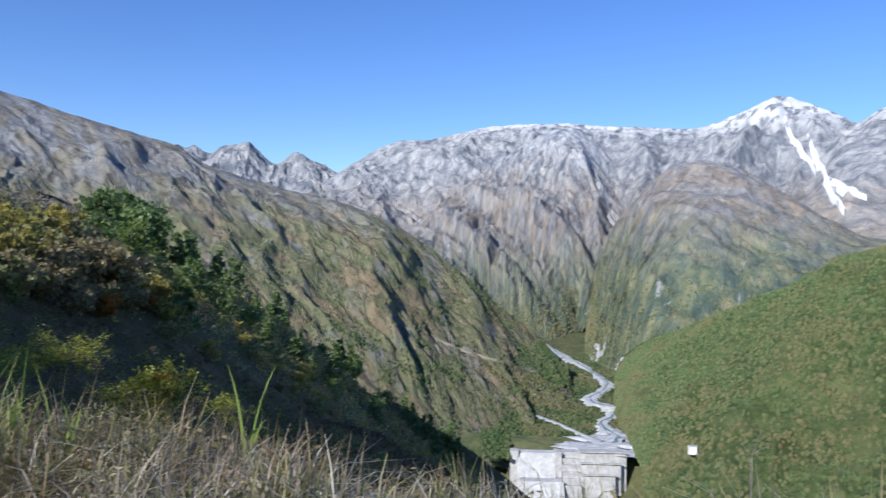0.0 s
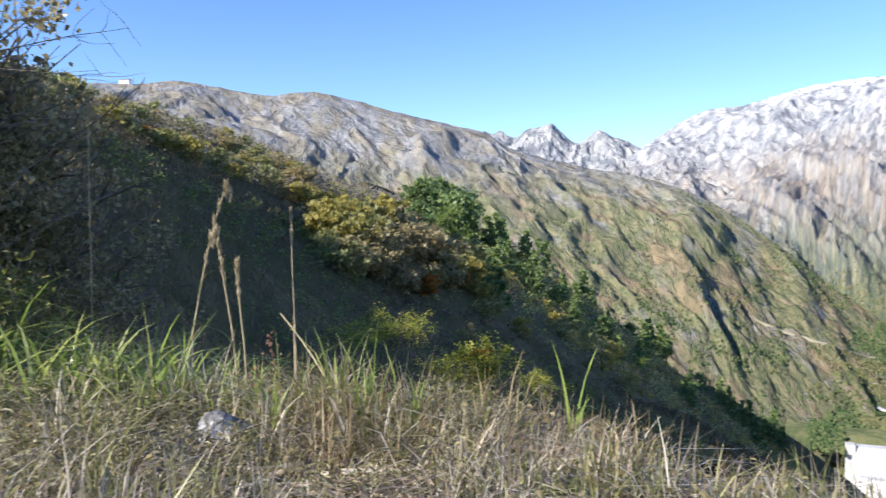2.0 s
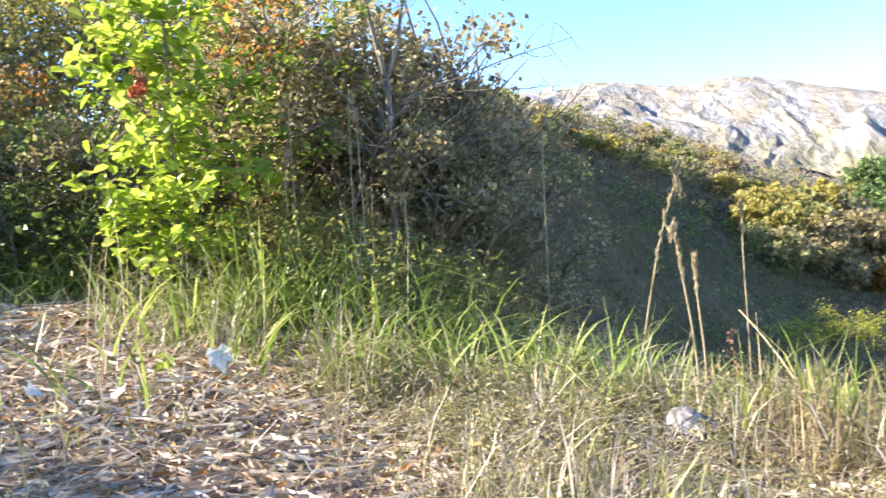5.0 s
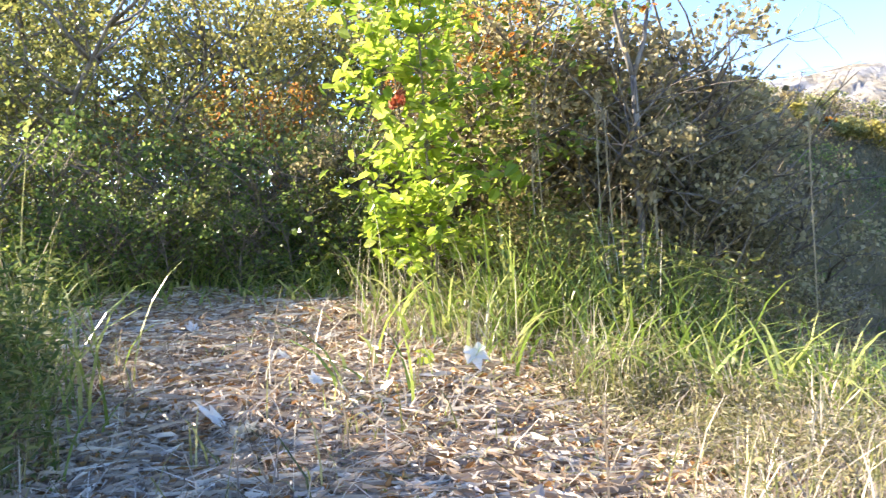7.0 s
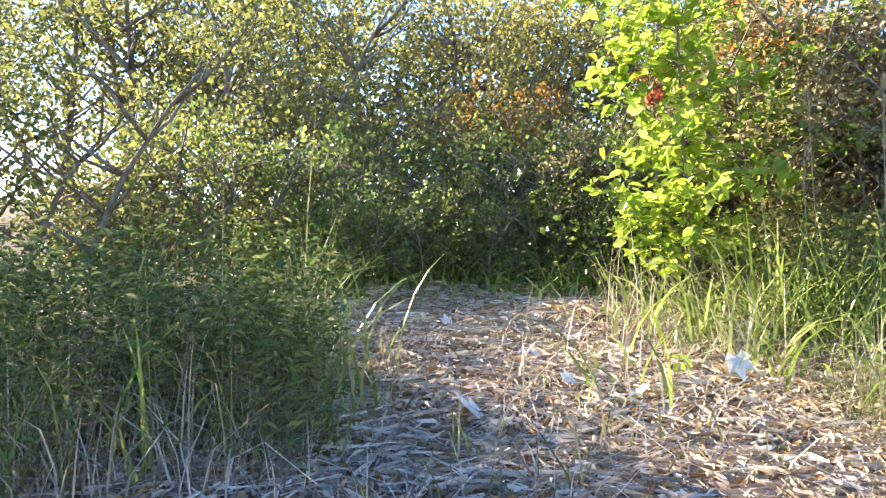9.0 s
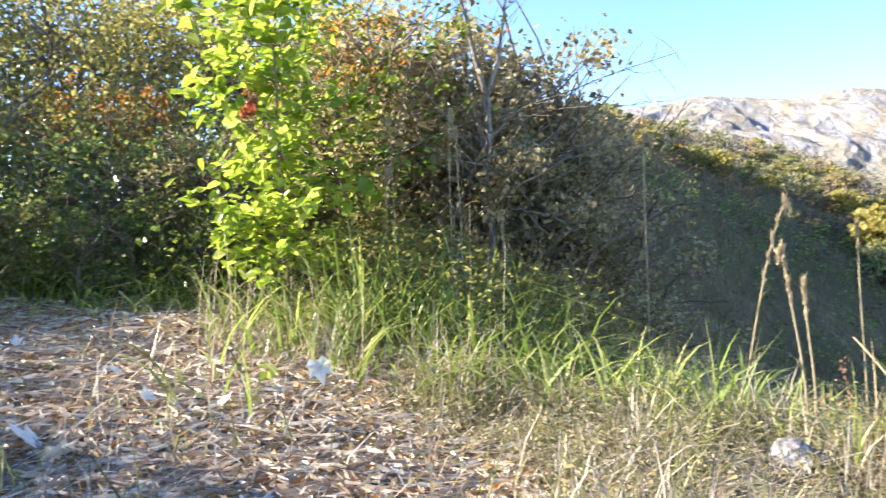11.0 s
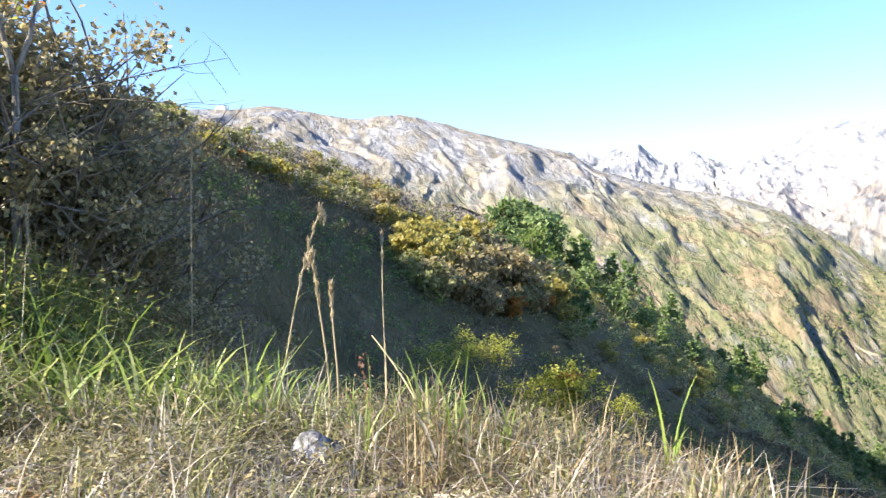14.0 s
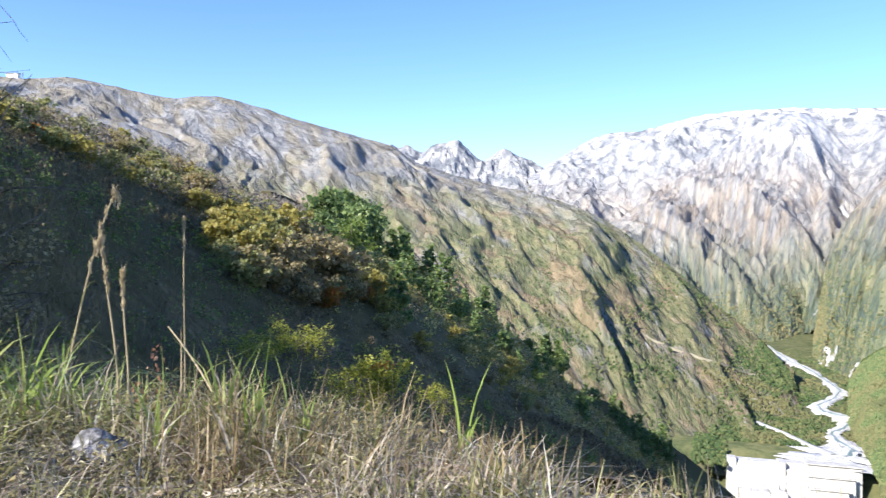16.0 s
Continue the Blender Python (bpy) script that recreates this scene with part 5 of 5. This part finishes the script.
stuff("tall_weeds", mesh_of("tall_weeds", v, f, M_BLADE), "tall broad-bladed weeds at the edge of the clearing", "weeds")
b = tufted(2600, (90, 121), (5.2, 8.2), 10, 0.15)
grass("dry_weeds", b[np.degrees(np.arctan2(-b[:, 0], b[:, 1])) > 94], 0.75, 0.012, 0.7, M_DRY, "dry brown weeds at the edge of the clearing")
b = tufted(900, (56, 100), (5.0, 11.5), 6, 0.05)
grass("sprouts", b, 0.2, 0.014, 0.8, M_BLADE, "small green sprouts between the fallen leaves")
b = tufted(1500, (68, 99), (11.2, 13.0), 5, 0.12)
b = b[fbm(b[:, 0] / 0.9, b[:, 1] / 0.9, 63, 3) > 0.5]
v, f = blades(b, 0.9 * rng.uniform(0.4, 1.25, len(b)), 0.034 * rng.uniform(0.6, 1.2, len(b)), rng.uniform(0.3, 1.5, len(b)), None, 5)
stuff("undergrowth", mesh_of("undergrowth", v, f, M_BLADE), "green undergrowth along the foot of the thicket", "undergrowth")
c = np.repeat(b[::2], 12, 0)
c = c + rng.normal(size=c.shape) * np.array([0.12, 0.12, 0]) + np.array([0, 0, 1.0]) * (rng.random((len(c), 1)) ** 1.5 * 1.0 + 0.05)
stuff("low_leaves", mesh_of("low_leaves", leaf_verts(c, 0.1, 0.05), leaf_faces(len(c)), M_L_SHOOT), "low green leaves at the foot of the thicket", "undergrowth")
b = tufted(700, (70, 96), (11.0, 12.6), 5, 0.12)
grass("bamboo_grass", b, 0.55, 0.04, 1.1, M_BLADE, "low broad-leaved grass under the thicket")

b, _, _ = scatter(2500, (-40, 62), (4.4, 9.2))
b = b + np.array([0, 0, 1.0]) * rng.random((len(b), 1)) ** 1.5 * 0.45
stuff("withered_leaves", mesh_of("withered_leaves", leaf_verts(b, 0.06, 0.022, 0.3, 0.25), leaf_faces(len(b)), M_L_BROWN), "withered brown leaves caught in the grass", "withered leaves")

# small-leaved herbs standing all through the grass
M_HERB = mat_leaf("herb_leaf", (0.1, 0.1, 0.045), (0.31, 0.285, 0.14), (0.66, 0.59, 0.38), 0.45, 0.4)
c = np.repeat(tufted(1000, (18, 66), (4.6, 7.6), 3, 0.06), 12, 0)
c = c[rng.random(len(c)) > 0.8 * clearing(c)]
tall_ = 0.08 + 0.9 * fbm(c[:, 0] / 0.6, c[:, 1] / 0.6, 61, 3) ** 1.4
c = c + rng.normal(size=c.shape) * np.array([0.05, 0.05, 0]) + np.array([0, 0, 1.0]) * (rng.random(len(c)) * tall_)[:, None]
stuff("small_herbs", mesh_of("small_herbs", leaf_verts(c, 0.052, 0.012), leaf_faces(len(c)), M_HERB), "pale small-leaved herbs among the dry grass", "herbs")

# straw and fallen leaves in the clearing
s_, _, _ = scatter(80000, (-38, 118), (3.8, 12.2))
s_ = s_[rng.random(len(s_)) < np.where(np.hypot(s_[:, 0], s_[:, 1]) < 8, 0.22, 0.1) + 0.78 * clearing(s_)]
v, f = blades(s_, 0.02, 0.010 * rng.uniform(0.4, 1.6, len(s_)), 13.0 * rng.uniform(0.3, 1.9, len(s_)), None, 3)
v[:, 2] = ground_height(v[:, 0], v[:, 1]) + 0.03 + np.repeat(0.07 * rng.random(len(s_)), 6) + 0.05 * rng.random(len(v))
stuff("straw", mesh_of("straw", v, f, M_STRAW), "cut dry straw lying in the clearing", "straw")
l_, _, _ = scatter(9000, (40, 118), (4.0, 12.6))
l_ = l_[rng.random(len(l_)) < 0.1 + 0.9 * clearing(l_)]
stuff("fallen_leaves", mesh_of("fallen_leaves", leaf_verts(l_ + np.array([0, 0, 1.0]) * (0.07 + 0.07 * rng.random((len(l_), 1))), 0.14, 0.034, 0.6, 0.15), leaf_faces(len(l_)), M_LITTER), "dry brown leaves strewn over the clearing", "fallen leaves")
m_, _, _ = scatter(5000, (45, 112), (4.6, 12.4))
m_ = m_[rng.random(len(m_)) < clearing(m_)]
stuff("brown_leaves", mesh_of("brown_leaves", leaf_verts(m_ + np.array([0, 0, 0.12]), 0.13, 0.045, 0.8, 0.15), leaf_faces(len(m_)), M_LITTER_BROWN), "orange-brown fallen leaves in the clearing", "fallen leaves")
big = thing("leaf_pile", "large pale fallen leaves lying in the clearing", "fallen leaves", where=Matrix.Translation(spot(78, 8)))
o = np.array(big.matrix_basis.translation)
shapes = [mesh_of("leaf", leaf_verts(np.zeros((1, 3)), 0.24, 0.06, 1.0, 0.1) * np.array([1, 1, 0.3]), leaf_faces(1), M_LITTER if k % 3 else M_LITTER_BROWN) for k in range(14)]
c, _, _ = scatter(900, (56, 104), (4.6, 11.5))
c = c[clearing(c) > 0.6][:110]
for k, p in enumerate(c):
    ob = part("leaf", shapes[k % 14], big)
    ob.location = p - o + np.array([0, 0, 0.12])
    ob.rotation_euler = (rng.normal() * 0.35, rng.normal() * 0.35, rng.uniform(0, 6.28))
    ob.scale = (rng.uniform(0.5, 1.1),) * 3
for az, r, s in ((83.8, 6.7, 1.6), (84.6, 6.5, 1.4), (82.6, 6.4, 1.6), (82.0, 6.6, 1.3), (85.8, 6.3, 1.2), (67.3, 7.7, 1.5), (67.0, 7.75, 1.1), (62.2, 7.6, 1.0)):
    ob = part("leaf", shapes[int(s * 10) % 14], big)
    ob.location = spot(az, r, 0.13) - o
    ob.rotation_euler = (rng.normal() * 0.2, rng.normal() * 0.2, rng.uniform(0, 6.28))
    ob.scale = (s, s, s)


M_PALE = mat_leaf("bleached_leaf", (0.6, 0.56, 0.46), (0.78, 0.75, 0.66), (0.86, 0.85, 0.8), 0.2, 0.4)
GROUP_L = "large bleached leaves lying on the litter"


def lobed_leaf(az, r, size, up, turn):
    """A big dry leaf with five curled lobes on a short stalk, propped up on the litter."""
    top = thing("bleached_leaf", "large bleached white leaf lying on the litter", "fallen leaf", GROUP_L, Matrix.Translation(spot(az, r, up)) @ Euler((radians(38 if abs(turn - 195) > 1 else -60), radians(rng.uniform(-15, 15)), radians(az + turn))).to_matrix().to_4x4())
    v, f = [], []
    for lobe, length in ((-78, 0.5), (-36, 0.8), (0, 1.0), (36, 0.75), (78, 0.45)):
        a = radians(lobe)
        d, w = np.array([math.sin(a), math.cos(a), 0]), np.array([math.cos(a), -math.sin(a), 0])
        o = len(v)
        curl = rng.uniform(0.02, 0.14) * size
        v += [0 * d, d * size * 0.4 * length + w * size * 0.25 + [0, 0, curl * 0.4], d * size * length + [0, 0, curl], d * size * 0.4 * length - w * size * 0.25 + [0, 0, curl * 0.5], d * size * 0.42 * length - [0, 0, 0.02 * size]]
        f += [(o, o + 1, o + 4), (o + 1, o + 2, o + 4), (o + 2, o + 3, o + 4), (o + 3, o, o + 4)]
    part("blade", mesh_of("blade", [tuple(q) for q in v], f, M_PALE), top)
    stem = np.array([[0, -0.45 * size * t, -0.1 * size * t] for t in (0, 0.5, 1)])
    part("leaf_stalk", mesh_of("leaf_stalk", *join([tube(stem, [0.004, 0.0035, 0.003], 4)]), M_PLUME), top)


for az, r, size, up, turn in ((67.0, 7.7, 0.24, 0.3, 195), (61.7, 7.6, 0.13, 0.18, 150), (83.6, 6.5, 0.26, 0.13, 70), (82.2, 6.3, 0.22, 0.12, 200), (77.5, 7.3, 0.15, 0.14, 30), (75.4, 7.0, 0.16, 0.14, 100), (79.5, 8.2, 0.14, 0.14, 60), (73.0, 7.1, 0.13, 0.14, 300), (85.5, 9.6, 0.15, 0.14, 20)):
    lobed_leaf(az, r, size, up, turn)

# ---- single tall stalks of silver grass ----
GROUP_G = "tall dry grass stalks"


def stalk(az, r, tip_az, tip_el, plume=0.4, hook=0.12, leaves=2):
    foot, tip = spot(az, r), at(np.array(tip_az), np.array(r), np.array(tip_el))
    top = thing("grass_stalk", "tall dry silver-grass stalk with a drooping plume", "grass stalk", GROUP_G, Matrix.Translation(foot))
    d = tip - foot
    s = np.linspace(0, 1, 14)[:, None]
    path = d * s + np.array([0.02, 0.01, 0]) * np.sin(s * 5) + np.array([d[0], d[1], 0]) * (s * s - s) * 0.5
    over = unit(np.array([d[0], d[1], 0]) + 1e-3 * np.array([math.cos(radians(az)), math.sin(radians(az)), 0]))
    bend = np.array([path[-1] + over * hook * q - np.array([0, 0, hook * 0.9 * q * q]) for q in (0.35, 0.7, 1.0)])
    full = np.concatenate([path, bend])
    part("stem", mesh_of("stem", *join([tube(full, np.linspace(0.009, 0.006, len(full)), 5)]), M_PLUME, True), top)
    L = np.linalg.norm(d)
    k = np.clip(len(path) - rng.integers(1, int(len(path) * plume / L) + 3, 260), 3, len(full) - 1)
    c = full[np.clip(k + rng.integers(0, 4, 260), 0, len(full) - 1)] + rng.normal(size=(260, 3)) * np.array([0.006, 0.006, 0.03])
    v, f = blades(c, 0.06, 0.009, 0.35)
    part("plume", mesh_of("plume", v, f, M_PLUME), top, "dry straw-coloured plume")["kind"] = "stuff"
    for _ in range(leaves):
        j = int(rng.integers(4, 8))
        v, f = blades(full[j : j + 1], 0.42, 0.016, 0.9, None, 6)
        part("blade", mesh_of("blade", v, f, M_DRYGREEN), top)
    return top


stalk(39.6, 8.4, 36.5, 3.2, 0.5, 0.06, 2)
stalk(35.7, 7.0, 36.7, 0.1, 0.3, 0.04, 1)
stalk(35.3, 7.2, 35.5, -2.0, 0.15, 0.01, 0)
stalk(45.0, 9.8, 44.9, 7.9, 0.6, 0.1, 1)
stalk(32.2, 9.4, 32.3, 1.5, 0.15, 0.01, 0)
for az, tip_az, el, r in ((58.2, 58.0, 9.8, 9.9), (57.3, 57.5, 8.6, 9.7), (61.9, 62.1, 9.5, 10.0), (62.5, 62.4, 6.0, 9.9), (54.2, 54.4, 2.9, 9.6)):
    stalk(az, r, tip_az, el, 0.5, 0.05, 1)
# fallen stalk leaning across the grass
lean = thing("broken_stalk", "broken pale stalk leaning across the dry grass", "grass stalk", GROUP_G, Matrix.Translation(spot(27.8, 6.6)))
q = at(np.array(33.0), np.array(7.6), np.array(-5.0)) - spot(27.8, 6.6)
part("stem", mesh_of("stem", *join([tube(np.array([q * t + np.array([0, 0, 0.08 * math.sin(3 * t)]) for t in np.linspace(-0.05, 1, 8)]), np.linspace(0.012, 0.006, 8), 5)]), M_PLUME, True), lean)

# ---- leafy clumps standing on the brink ----
GROUP_C = "green grass clumps on the brink"


def clump(az, r, h, n, width):
    top = thing("grass_clump", "upright green grass clump on the brink", "grass clump", GROUP_C, Matrix.Translation(spot(az, r)))
    for _ in range(n):
        v, f = blades(rng.normal(size=(1, 3)) * np.array([0.03, 0.03, 0]), h * rng.uniform(0.6, 1.1), width, rng.uniform(0.15, 0.8), None, 7)
        part("blade", mesh_of("blade", v, f, M_BLADE), top)


for az, r, h, n, w in ((29.2, 6.6, 0.95, 10, 0.034), (26.6, 6.5, 0.85, 8, 0.034), (13.8, 6.6, 0.95, 6, 0.032), (24.2, 6.2, 0.7, 6, 0.03), (33.5, 6.2, 0.7, 6, 0.028), (38.9, 7.6, 0.8, 7, 0.03), (41.5, 7.8, 0.75, 7, 0.03), (46.8, 7.9, 0.85, 8, 0.03), (36.9, 7.5, 0.7, 5, 0.02), (56, 7.4, 0.6, 6, 0.022), (64.5, 7.9, 0.5, 5, 0.03)):
    clump(az, r, h, n, w)
redtw = bush("red_twig", "small twig with reddish dry leaves in the grass", "twig", 0.75, 0.5, M_L_RUST, M_BARK, 8, 5, 0.05, 331, "round", 3)
redtw.matrix_basis = Matrix.Translation(spot(33.6, 7.2)) @ Matrix.Diagonal((0.55, 0.55, 1.0, 1))
dead = thing("broad_leaf", "yellow-green broad leaf drooping at the clearing's edge", "leaf", where=Matrix.Translation(spot(70.4, 7.9, 0.12)))
part("blade", mesh_of("blade", leaf_verts(np.zeros((3, 3)) + np.array([[0, 0, 0], [0.08, 0.05, 0.05], [-0.06, 0.04, 0.08]]), 0.24, 0.13, 1.0), leaf_faces(3), M_L_LIME), dead)


# ---- stones ----
def mat_stone():
    n = Nodes("stone")
    p = n.coord("Object")
    c = n.ramp(n.noise(p, 9.0, 7, 0.7), (0.38, (0.05, 0.05, 0.058)), (0.5, (0.17, 0.17, 0.18)), (0.64, (0.55, 0.55, 0.55)))
    n.bump(n.noise(p, 20.0, 6, 0.7), 0.8, 0.02)
    return n.done(c, 0.85, 0.3)


M_STONE = mat_stone()


def stone(az, r, size, label, sink=0.25):
    bm = bmesh.new()
    bmesh.ops.create_icosphere(bm, subdivisions=3, radius=size)
    s = int(az * 10)
    for v in bm.verts:
        k = 1 + 0.5 * (noise.noise(v.co / size * 1.3 + Vector((s, 0, 0))))
        v.co = Vector((v.co.x * 1.15 * k, v.co.y * 0.85 * k, v.co.z * 0.95 * k))
    me = bpy.data.meshes.new("stone")
    bm.to_mesh(me)
    bm.free()
    me.materials.append(M_STONE)
    ob = new("stone", me)
    ob.matrix_basis = Matrix.Translation(spot(az, r, size * (1 - 2 * sink) * 0.8))
    return tagged(ob, label, "stone", "stones in the grass")


stone(36.6, 6.1, 0.15, "grey and white mottled stone in the grass", -0.4)
stone(44.3, 5.9, 0.11, "small grey stone half hidden in the grass")
stone(47.8, 5.9, 0.09, "small grey stone half hidden in the grass")

# ---- small things far off ----
station = thing("station_building", "small white building on the ridge crest", "building", where=Matrix.Translation(Vector(on_slope(HILL_L, 44.0, 10.6))))
M_WHITE = mat_bark("white_paint", (0.75, 0.75, 0.74), (0.84, 0.84, 0.83))
bm_part("wall", box(-26, 12, -6, 6, -8, 10, 0, 0.3), M_WHITE, station)
bm_part("roof", box(-28, 14, -8, 8, 10.2, 12, 0, 0.3), M_STONE, station)
bm_part("mast", box(24, 26, -1, 1, -8, 14, 0, 0.1), M_STONE, station)
snag = thing("bare_sapling", "thin bare whitish sapling on the slope", "tree", where=Matrix.Translation(spot(-21.3, 26)))
keep, rng = rng, np.random.default_rng(401)
top_z = 1.55 + 26 * math.tan(radians(-11.6)) - snag.matrix_basis.translation.z
stem = wander((0, 0, -0.2), (0.03, 0, 1), top_z, 8, 0.06)
part("trunk", mesh_of("trunk", *join([tube(stem, np.linspace(0.06, 0.012, 9), 5)]), M_PALEBARK, True), snag)
for j in range(4, 9):
    for _ in range(3):
        b = rng.uniform(0, 6.28)
        limb = wander(stem[j], (math.cos(b), math.sin(b), 0.9), rng.uniform(0.5, 1.2), 4, 0.25)
        part("branch", mesh_of("branch", *join([tube(limb, np.linspace(0.014, 0.004, 5), 3)]), M_PALEBARK), snag)
rng = keep
